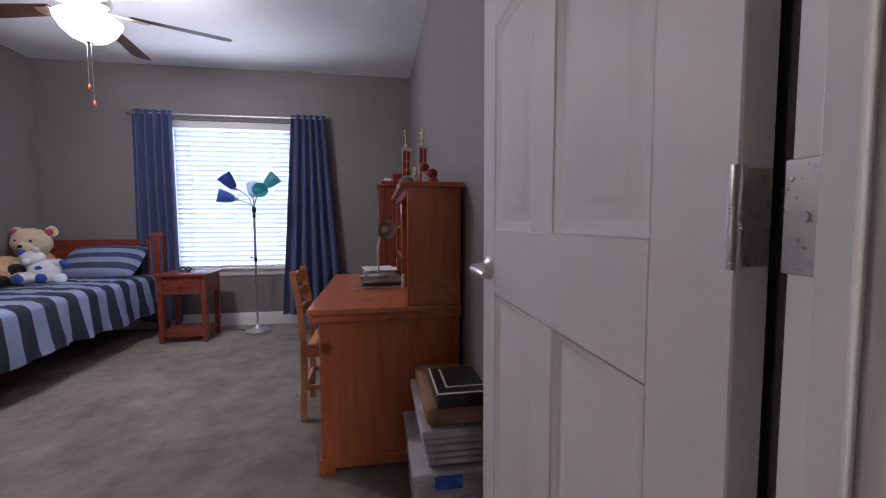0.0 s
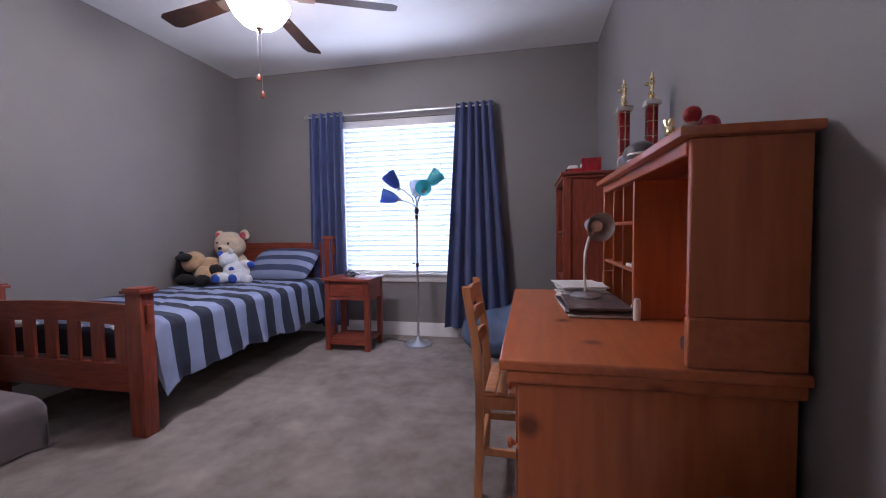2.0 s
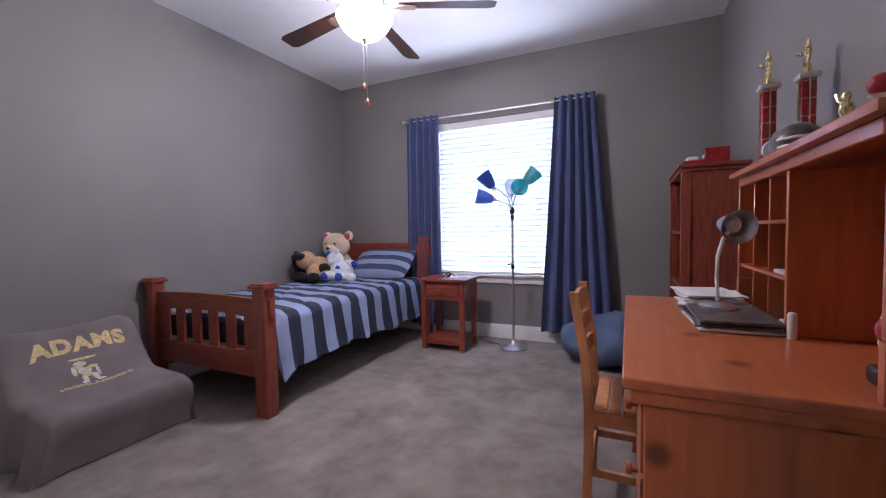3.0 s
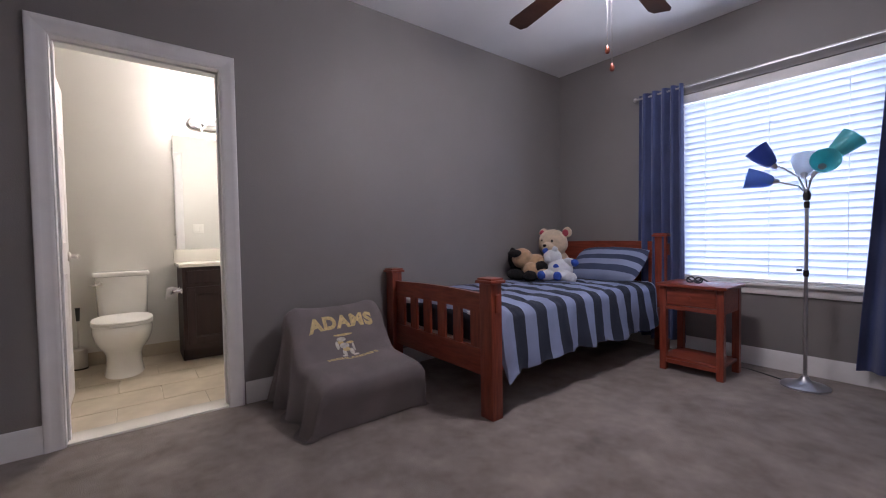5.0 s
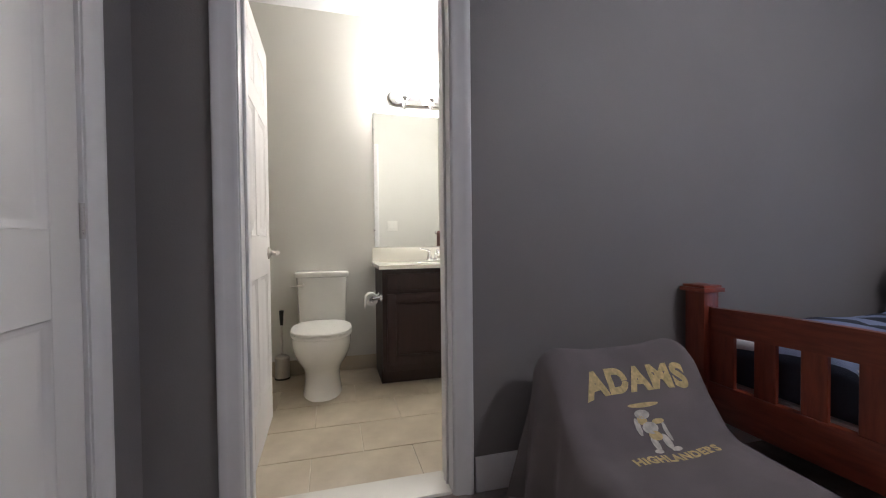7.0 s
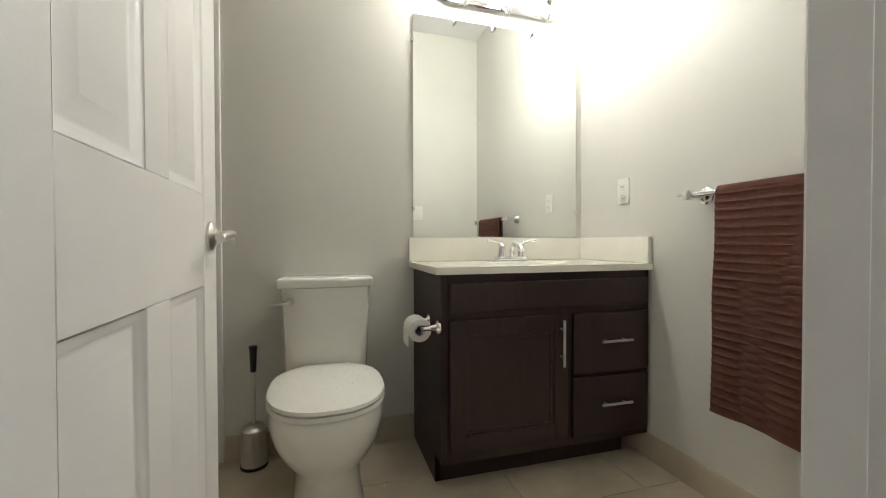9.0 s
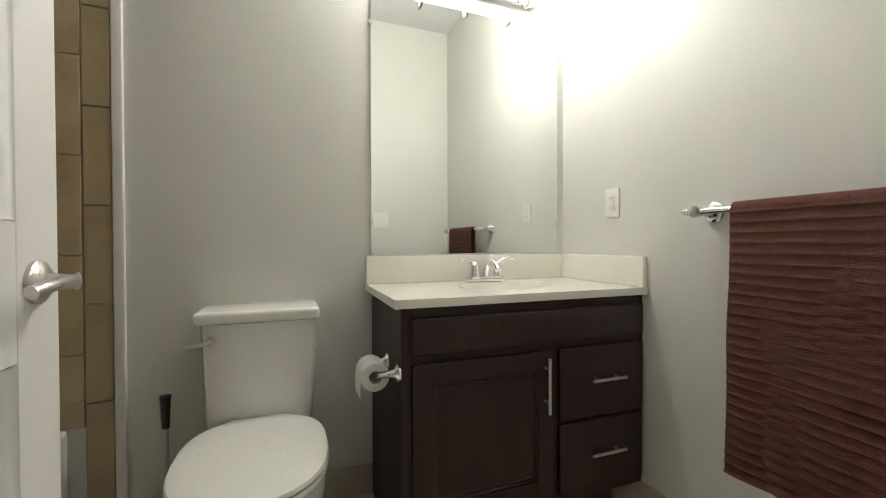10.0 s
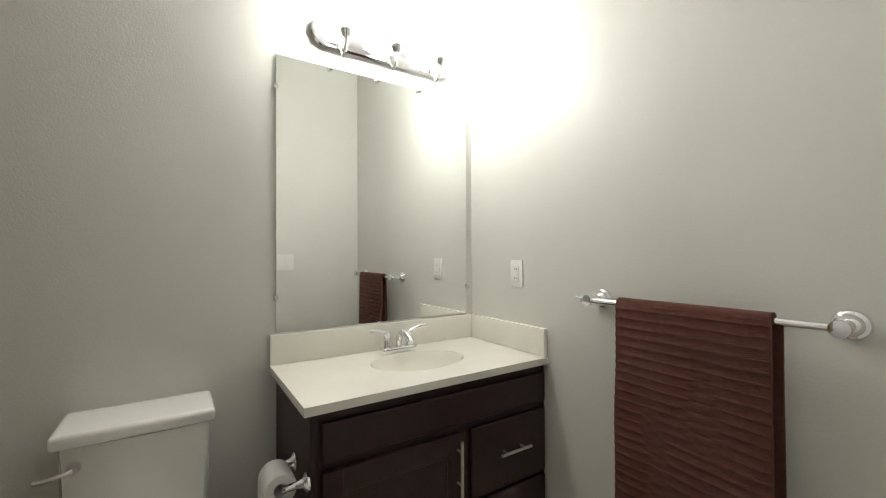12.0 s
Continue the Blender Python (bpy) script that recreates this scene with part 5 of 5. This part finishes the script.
for a, b, e in ((0.056, 0.066, 0.013), (0.066, 0.076, 0.0085)):
    for y0, y1, z0, z1 in ((DYa + a, DYa + b, DZa + a, DZb - a), (DYb - b, DYb - a, DZa + a, DZb - a), (DYa + b, DYb - b, DZa + a, DZa + b), (DYa + b, DYb - b, DZb - b, DZb - a)):
        part("bead", box(VX, VX + e, y0, y1, z0, z1, 0.002, 1), M_ESPRESSO, vd)


def bar_pull(y0, y1, z0, z1, parent):
    k = rod((VX + 0.045, y0, z0), (VX + 0.045, y1, z1), 0.0055, seg=14)
    d = Vector((0, y1 - y0, z1 - z0))
    for f in (0.2, 0.8):
        p = Vector((VX + 0.017, y0, z0)) + d * f
        rod(p, p + Vector((0.028, 0, 0)), 0.0045, bm=k, seg=10)
    part("pull", k, M_NICKEL, parent, "satin nickel bar pull")


bar_pull(1.742, 1.742, 0.435, 0.615, vd)
for z0, z1 in ((0.388, 0.632), (0.138, 0.375)):
    d = part("drawer", box(VX, VX + 0.018, 1.803, VY1 - 0.012, z0, z1, 0.007, 3), M_ESPRESSO, va)
    bar_pull(1.915, 2.06, (z0 + z1) / 2 + 0.01, (z0 + z1) / 2 + 0.01, d)

# countertop with an oval basin
SCX, SCY, SA, SB = -4.485, 1.735, 0.135, 0.19
ct = thing("countertop", (-4.48, 1.71, VH), "cream cultured marble vanity top with integral oval basin", "countertop")
CXf, CYl, CYr, CZ = -4.232, 1.240, 2.178, 0.826
t = bmesh.new()
N = 64
oval, rim, rim0 = [], [], []
for i in range(N):
    a = 2 * math.pi * i / N
    c, s = math.cos(a), math.sin(a)
    oval.append(t.verts.new((SCX + SA * c, SCY + SB * s, CZ)))
    f = min(((CXf - SCX) if c > 0 else (BX0 + 0.002 - SCX)) / c if abs(c) > 1e-6 else 9, ((CYr - SCY) if s > 0 else (CYl - SCY)) / s if abs(s) > 1e-6 else 9)
    rim.append((SCX + f * c, SCY + f * s))
corners = [(CXf, CYr), (BX0 + 0.002, CYr), (BX0 + 0.002, CYl), (CXf, CYl)]
for cx, cy in corners:
    j = min(range(N), key=lambda q: (rim[q][0] - cx) ** 2 + (rim[q][1] - cy) ** 2)
    rim[j] = (cx, cy)
rv = [t.verts.new((x, y, CZ)) for x, y in rim]
lo = [t.verts.new((x, y, CZ - 0.026)) for x, y in rim]
rings = [oval]
for f, dz in ((0.975, 0.010), (0.93, 0.035), (0.82, 0.075), (0.6, 0.105), (0.3, 0.118), (0.08, 0.121)):
    rings.append([t.verts.new((SCX + SA * f * math.cos(2 * math.pi * i / N), SCY + SB * f * math.sin(2 * math.pi * i / N), CZ - dz)) for i in range(N)])
for i in range(N):
    j = (i + 1) % N
    t.faces.new((oval[i], oval[j], rv[j], rv[i]))
    t.faces.new((rv[i], rv[j], lo[j], lo[i]))
    for p, q in zip(rings, rings[1:]):
        t.faces.new((p[i], p[j], q[j], q[i]))
t.faces.new(rings[-1])
part("slab", t, M_COUNTER, ct)
part("backsplash", box(BX0 + 0.001, BX0 + 0.021, CYl, CYr, CZ + 0.0005, 0.938, 0.004, 2), M_COUNTER, ct)
part("side_splash", box(BX0 + 0.0215, CXf - 0.006, BY1 - 0.021, BY1 - 0.001, CZ + 0.0005, 0.938, 0.004, 2), M_COUNTER, ct)
part("drain", lathe([(0, 0), (0.022, 0), (0.02, 0.004), (0, 0.004)], (SCX, SCY, CZ - 0.121), 20), M_CHROME, ct)
fa = thing("faucet", (-4.655, 1.735, CZ), "chrome two-handle bathroom faucet behind the basin", "faucet")
FX, FYc2 = -4.655, 1.735
part("base", box(FX - 0.026, FX + 0.026, FYc2 - 0.078, FYc2 + 0.078, CZ + 0.0005, CZ + 0.022, 0.010, 4), M_CHROME, fa)
part("spout", tube([(FX, FYc2, CZ + 0.02), (FX + 0.004, FYc2, CZ + 0.05), (FX + 0.022, FYc2, CZ + 0.078), (FX + 0.055, FYc2, CZ + 0.086), (FX + 0.09, FYc2, CZ + 0.072), (FX + 0.108, FYc2, CZ + 0.055)], 0.0125, 14), M_CHROME, fa)
for s in (-1, 1):
    y = FYc2 + s * 0.052
    h = part("handle_body", lathe([(0, 0), (0.021, 0), (0.019, 0.02), (0.015, 0.045), (0.017, 0.055), (0.010, 0.064), (0, 0.066)], (FX, y, CZ + 0.02), 20), M_CHROME, fa)
    part("handle", tube([(FX, y, CZ + 0.08), (FX + 0.004, y + s * 0.03, CZ + 0.092), (FX + 0.008, y + s * 0.06, CZ + 0.098), (FX + 0.01, y + s * 0.078, CZ + 0.096)], 0.0075, 12), M_CHROME, h)

# mirror
MY0, MY1, MZ0, MZ1 = 1.262, 2.145, 0.942, 1.985
mi = thing("wall_mirror", (BX0, 1.71, MZ0), "frameless rectangular mirror above the vanity", "mirror")
part("glass", box(BX0 + 0.001, BX0 + 0.006, MY0, MY1, MZ0, MZ1, 0.001, 1), M_MIRROR, mi)
for y in (MY0, MY1):
    for z in (1.075, 1.862):
        part("clip", box(BX0 + 0.0005, BX0 + 0.010, y - 0.008, y + 0.008, z - 0.009, z + 0.009, 0.003, 2), M_CHROME, mi)

# vanity light
vl = thing("vanity_light", (BX0, 1.71, 2.11), "chrome vanity light bar with three lit frosted shades", "vanity light")
t = bmesh.new()
ly0, ly1, lz, lr = 1.385, 2.035, 2.115, 0.06
ring = [(ly1 - lr + lr * math.cos(a), lz + lr * math.sin(a)) for a in [math.pi * (i / 16 - 0.5) for i in range(17)]] + [(ly0 + lr + lr * math.cos(a), lz + lr * math.sin(a)) for a in [math.pi * (i / 16 + 0.5) for i in range(17)]]
va_, vb_, vc_ = [t.verts.new((BX0 + 0.001, y, z)) for y, z in ring], [t.verts.new((BX0 + 0.018, y, z)) for y, z in ring], [t.verts.new((BX0 + 0.024, 1.71 + (y - 1.71) * 0.985, lz + (z - lz) * 0.88)) for y, z in ring]
for p, q in ((va_, vb_), (vb_, vc_)):
    for i in range(len(ring)):
        j = (i + 1) % len(ring)
        t.faces.new((p[i], p[j], q[j], q[i]))
t.faces.new(vc_)
part("backplate", t, M_CHROME, vl)
for y in (1.495, 1.71, 1.925):
    a = part("arm", tube([(BX0 + 0.02, y, lz - 0.02), (BX0 + 0.048, y, lz - 0.07), (BX0 + 0.08, y, lz - 0.105), (BX0 + 0.106, y, lz - 0.10), (BX0 + 0.115, y, lz - 0.075), (BX0 + 0.115, y, lz - 0.045)], 0.007, 12), M_CHROME, vl)
    part("cup", lathe([(0, 0), (0.012, 0), (0.022, 0.012), (0.026, 0.03), (0, 0.03)], (BX0 + 0.115, y, lz - 0.05), 20), M_CHROME, a)
    part("shade", lathe([(0, 0.028), (0.026, 0.028), (0.034, 0.045), (0.045, 0.09), (0.062, 0.135), (0.058, 0.136), (0.0, 0.125)], (BX0 + 0.115, y, lz - 0.05), 28), M_SHADE, a, "lit frosted glass shade")

# toilet
TCY = 0.868
to = thing("toilet", (-4.42, TCY, 0), "white two-piece toilet with closed lid", "toilet")


def oval_loft(rows, n=40):
    """rows: (x back, x front, half width, z): stacked egg-shaped rings."""
    t = bmesh.new()
    rings = []
    for xb, xf, hw, z in rows:
        cx, rx = (xb + xf) / 2, (xf - xb) / 2
        rg = []
        for i in range(n):
            a = 2 * math.pi * i / n
            c, s = math.cos(a), math.sin(a)
            wide = hw * (abs(s) ** 0.85) * (1 if s > 0 else -1)
            cc = abs(c) ** (0.88 if c > 0 else 0.65) * (1 if c > 0 else -1)
            rg.append(t.verts.new((cx + rx * cc, TCY + wide, z)))
        rings.append(rg)
    for a, b in zip(rings, rings[1:]):
        for i in range(n):
            t.faces.new((a[i], a[(i + 1) % n], b[(i + 1) % n], b[i]))
    t.faces.new(rings[0])
    t.faces.new(rings[-1])
    return t


part("bowl", oval_loft([(-4.63, -4.13, 0.126, 0.0), (-4.62, -4.14, 0.120, 0.02), (-4.60, -4.165, 0.114, 0.09), (-4.60, -4.165, 0.116, 0.15), (-4.60, -4.145, 0.132, 0.19), (-4.60, -4.105, 0.160, 0.235), (-4.60, -4.075, 0.179, 0.285), (-4.60, -4.064, 0.188, 0.335), (-4.60, -4.066, 0.188, 0.365), (-4.60, -4.078, 0.184, 0.388)]), M_CERAMIC, to)
part("seat", oval_loft([(-4.535, -4.072, 0.188, 0.390), (-4.535, -4.066, 0.192, 0.398), (-4.535, -4.068, 0.190, 0.410)]), M_PLASTIC, to)
part("lid", oval_loft([(-4.54, -4.07, 0.188, 0.412), (-4.54, -4.064, 0.193, 0.418), (-4.54, -4.067, 0.190, 0.428), (-4.53, -4.085, 0.175, 0.434), (-4.50, -4.14, 0.130, 0.437)]), M_PLASTIC, to)
for s in (-1, 1):
    part("lid_hinge", rod((-4.53, TCY + s * 0.07 - 0.02, 0.42), (-4.53, TCY + s * 0.07 + 0.02, 0.42), 0.012), M_PLASTIC, to)
k = bmesh.new()
for i in range(1):
    t = bmesh.new()
    rr = []
    for z, hw, xf in ((0.36, 0.150, -4.555), (0.39, 0.162, -4.545), (0.55, 0.170, -4.537), (0.735, 0.176, -4.53)):
        pts = [(BX0 + 0.012, -hw), (xf - 0.05, -hw), (xf - 0.018, -hw + 0.012), (xf, -hw + 0.045), (xf + 0.004, 0), (xf, hw - 0.045), (xf - 0.018, hw - 0.012), (xf - 0.05, hw), (BX0 + 0.012, hw)]
        rr.append([t.verts.new((x, TCY + y, z)) for x, y in pts])
    for a, b in zip(rr, rr[1:]):
        for q in range(9):
            t.faces.new((a[q], a[(q + 1) % 9], b[(q + 1) % 9], b[q]))
    t.faces.new(rr[0])
    t.faces.new(rr[-1])
    join(k, t)
tk = part("tank", k, M_CERAMIC, to)
part("tank_lid", box(BX0 + 0.008, -4.518, TCY - 0.186, TCY + 0.186, 0.736, 0.776, 0.016, 4), M_CERAMIC, to)
h = part("flush_lever", rod((-4.532, TCY - 0.135, 0.685), (-4.512, TCY - 0.135, 0.685), 0.016, 0.012, 16), M_NICKEL, tk)
part("lever_arm", tube([(-4.512, TCY - 0.135, 0.685), (-4.505, TCY - 0.15, 0.684), (-4.50, TCY - 0.185, 0.678), (-4.502, TCY - 0.205, 0.678)], 0.006, 10), M_NICKEL, h)
part("pedestal_back", box(-4.66, -4.52, TCY - 0.10, TCY + 0.10, 0.20, 0.362, 0.02, 3), M_CERAMIC, to)

# toilet brush
TBx, TBy = -4.66, 0.58
br = thing("toilet_brush", (TBx, TBy, 0), "steel toilet brush holder with black handled brush", "toilet brush")
part("holder", lathe([(0, 0), (0.050, 0), (0.050, 0.155), (0.046, 0.16), (0.03, 0.172), (0, 0.174)], (TBx, TBy, 0), 28), M_NICKEL, br)
part("base_ring", lathe([(0, 0), (0.053, 0), (0.053, 0.012), (0, 0.012)], (TBx, TBy, 0), 28), M_BLACK, br)
part("stem", rod((TBx, TBy, 0.17), (TBx + 0.008, TBy, 0.40), 0.008), M_NICKEL, br)
part("grip", lathe([(0, 0), (0.011, 0), (0.015, 0.09), (0.017, 0.105), (0, 0.108)], (TBx + 0.008, TBy, 0.39), 16), M_BLACK, br)

# paper holder on the vanity's side
tp = thing("paper_holder", (-4.33, VY0, 0.60), "chrome toilet paper holder on the vanity's side", "paper holder")
for x in (-4.41, -4.275):
    k = lathe([(0, 0), (0.026, 0), (0.026, 0.006), (0.014, 0.014), (0.010, 0.03), (0.010, 0.06), (0.014, 0.068), (0, 0.07)], (x, VY0 - 0.0005, 0.605), 20, rot=Matrix.Rotation(math.pi / 2, 4, "X"))
    part("post", k, M_CHROME, tp)
part("spindle", rod((-4.41, VY0 - 0.06, 0.605), (-4.275, VY0 - 0.06, 0.605), 0.007), M_CHROME, tp)
k = lathe([(0.019, -0.05), (0.041, -0.05), (0.043, -0.046), (0.043, 0.046), (0.041, 0.05), (0.019, 0.05), (0.018, 0.0), (0.019, -0.049)], (-4.342, VY0 - 0.068, 0.594), 32, rot=Matrix.Rotation(math.pi / 2, 4, "Y"))
box(-4.391, -4.293, VY0 - 0.112, VY0 - 0.110, 0.535, 0.594, bm=k)
single("toilet_roll", k, M_PAPER, "white toilet paper roll on the holder", "toilet paper")

# towel bar and towel
tb = thing("towel_bar", (-3.69, BY1, 1.08), "chrome towel bar with round wall posts", "towel bar")
part("bar", rod((-4.03, 2.10, 1.08), (-3.375, 2.10, 1.08), 0.0095), M_CHROME, tb)
for x in (-3.985, -3.375):
    k = lathe([(0, 0), (0.034, 0), (0.034, 0.005), (0.029, 0.012), (0.024, 0.014), (0.021, 0.022), (0.013, 0.03), (0.012, 0.07), (0.018, 0.078), (0.018, 0.095), (0, 0.098)], (x, BY1 - 0.0005, 1.08), 28, rot=Matrix.Rotation(math.pi / 2, 4, "X"))
    part("wall_post", k, M_CHROME, tb)


def towel(u, v):
    """u along the bar, v from the front hem over the bar to the back hem."""
    front, back, r = 0.715, 0.60, 0.017
    s = v * (front + back + math.pi * r)
    x = -3.872 + 0.385 * u
    fall = abs(s - front) / front
    rib = 0.0055 * (1 - abs(math.sin(math.pi * s / 0.027 + 0.18 * n3(u * 3, s * 2, 4))) ** 0.35)
    bulge = rib + 0.014 * max(0, math.sin(u * 7.5 - 2.2 + 1.2 * s)) * min(1, fall) + 0.010 * math.sin(u * 7 + 1.5) * min(1, fall) + 0.008 * n3(u * 4, s * 4)
    if s < front:
        y, z = 2.10 - r - 0.004 - abs(bulge), 1.083 - (front - s)
        x += 0.012 * (1 - s / front) * (u - 0.3)
        z += 0.018 * u * (1 - s / front) * -1
    elif s < front + math.pi * r:
        a = (s - front) / r
        y, z = 2.10 - (r + 0.003) * math.cos(a), 1.083 + r * math.sin(a)
    else:
        y, z = 2.10 + r + 0.004 + 0.5 * abs(bulge), 1.083 - (s - front - math.pi * r)
        x += 0.012
    return Vector((x, y, z))


single("towel", sheet(towel, 40, 400, 0.009), M_TOWEL, "brown ribbed terry towel hanging over the bar", "towel")

# wall plates
def plate(name, x, y, z, rz, label, rocker, gangs=1):
    p = thing(name, (x, y, z), label, "wall plate", rz=rz, local=True)
    hw = 0.037 + 0.023 * (gangs - 1)
    part("cover", box(-hw, hw, -0.006, 0, -0.0585, 0.0585, 0.003, 2), M_PLASTIC, p)
    for g in range(gangs):
        c = 0.046 * (g - (gangs - 1) / 2)
        part("insert", box(c - 0.0165, c + 0.0165, -0.009, -0.0055, -0.0335, 0.0335, 0.0015, 1), M_PLASTIC, p)
    if not rocker:
        for dz in (-0.019, 0.019):
            for dx in (-0.006, 0.006):
                part("slot", box(dx - 0.001, dx + 0.001, -0.0096, -0.0088, dz - 0.004, dz + 0.004), M_BLACK, p)
        for dz in (-0.003, 0.003):
            part("button", box(-0.006, 0.006, -0.0105, -0.0088, dz - 0.002, dz + 0.002), M_PLASTIC, p)
    return p


plate("wall_outlet", -4.407, BY1, 1.148, 0, "white outlet plate beside the mirror", False)
plate("light_switch", BX1, 1.62, 1.17, -90, "white double rocker switch plate beside the door", True, 2)

# bathtub
bt2 = thing("bathtub", (-3.94, -0.07, 0), "white alcove bathtub behind the bathroom door", "bathtub")
TY1, TZ = 0.30, 0.40
k = bmesh.new()
box(BX0 + 0.002, BX1 - 0.002, TY1 - 0.07, TY1, 0.0, TZ, 0.015, 3, k)
box(BX0 + 0.002, BX1 - 0.002, BY0 + 0.002, BY0 + 0.07, 0.0, TZ, 0.015, 3, k)
box(BX0 + 0.002, BX0 + 0.09, BY0 + 0.06, TY1 - 0.06, 0.0, TZ, 0.015, 3, k)
box(BX1 - 0.09, BX1 - 0.002, BY0 + 0.06, TY1 - 0.06, 0.0, TZ, 0.015, 3, k)
part("rim", k, M_CERAMIC, bt2)
part("basin", box(BX0 + 0.08, BX1 - 0.08, BY0 + 0.06, TY1 - 0.06, 0.0, 0.08, 0.02, 3), M_CERAMIC, bt2)
single("tile_edge_trim", box(BX0, BX0 + 0.013, 0.423, 0.455, 0.0, 2.2, 0.005, 3), M_TRIM, "white bullnose trim at the tiled alcove", "trim", kind=STR)

# tiles of the tub alcove on the west wall, half-offset columns
def tile_mesh(w_, h_, d_, material):
    return finish("tile", box(0, d_, 0, w_, 0, h_, 0.0025, 1), material)


cols = [(0.346, 0.421, 0.0), (0.03, 0.343, 0.157), (-0.286, 0.027, 0.0), (-0.449, -0.289, 0.157)]
meshes = {}
for y0, y1, off in cols:
    z = -0.157 + off
    while z < 2.2:
        a, b = max(0.0 if y0 > 0.3 else TZ, z), min(2.2, z + 0.314)
        if b - a > 0.02:
            key = (round(y1 - y0, 3), round(b - a, 3))
            if key not in meshes:
                meshes[key] = tile_mesh(key[0], key[1], 0.009, M_WTILE)
            o = new("tile", meshes[key])
            o.parent = WB
            o.location = Vector((BX0 + 0.0005, y0, a)) - WB.location
        z += 0.317
# bathroom floor tiles, brick bond
TW, TL, G = 0.305, 0.46, 0.004
row, meshes = 0, {}
x = -3.155
while x > BX0 + 0.01:
    x0 = max(BX0 + 0.001, x - TW)
    y = BY0 - (0.23 if row % 2 else 0.0) - 0.1
    while y < BY1:
        a, b = max(BY0, y), min(BY1 - 0.001, y + TL)
        a = max(a, TY1)
        if b - a > 0.02:
            key = (round(x - x0, 3), round(b - a, 3))
            if key not in meshes:
                meshes[key] = finish("tile", box(0, key[0], 0, key[1], -0.006, 0.0, 0.0015, 1), M_FTILE)
            o = new("tile", meshes[key])
            o.parent = FB
            o.location = Vector((x0, a, -0.0005)) - FB.location
        y += TL + G
    x -= TW + G
    row += 1
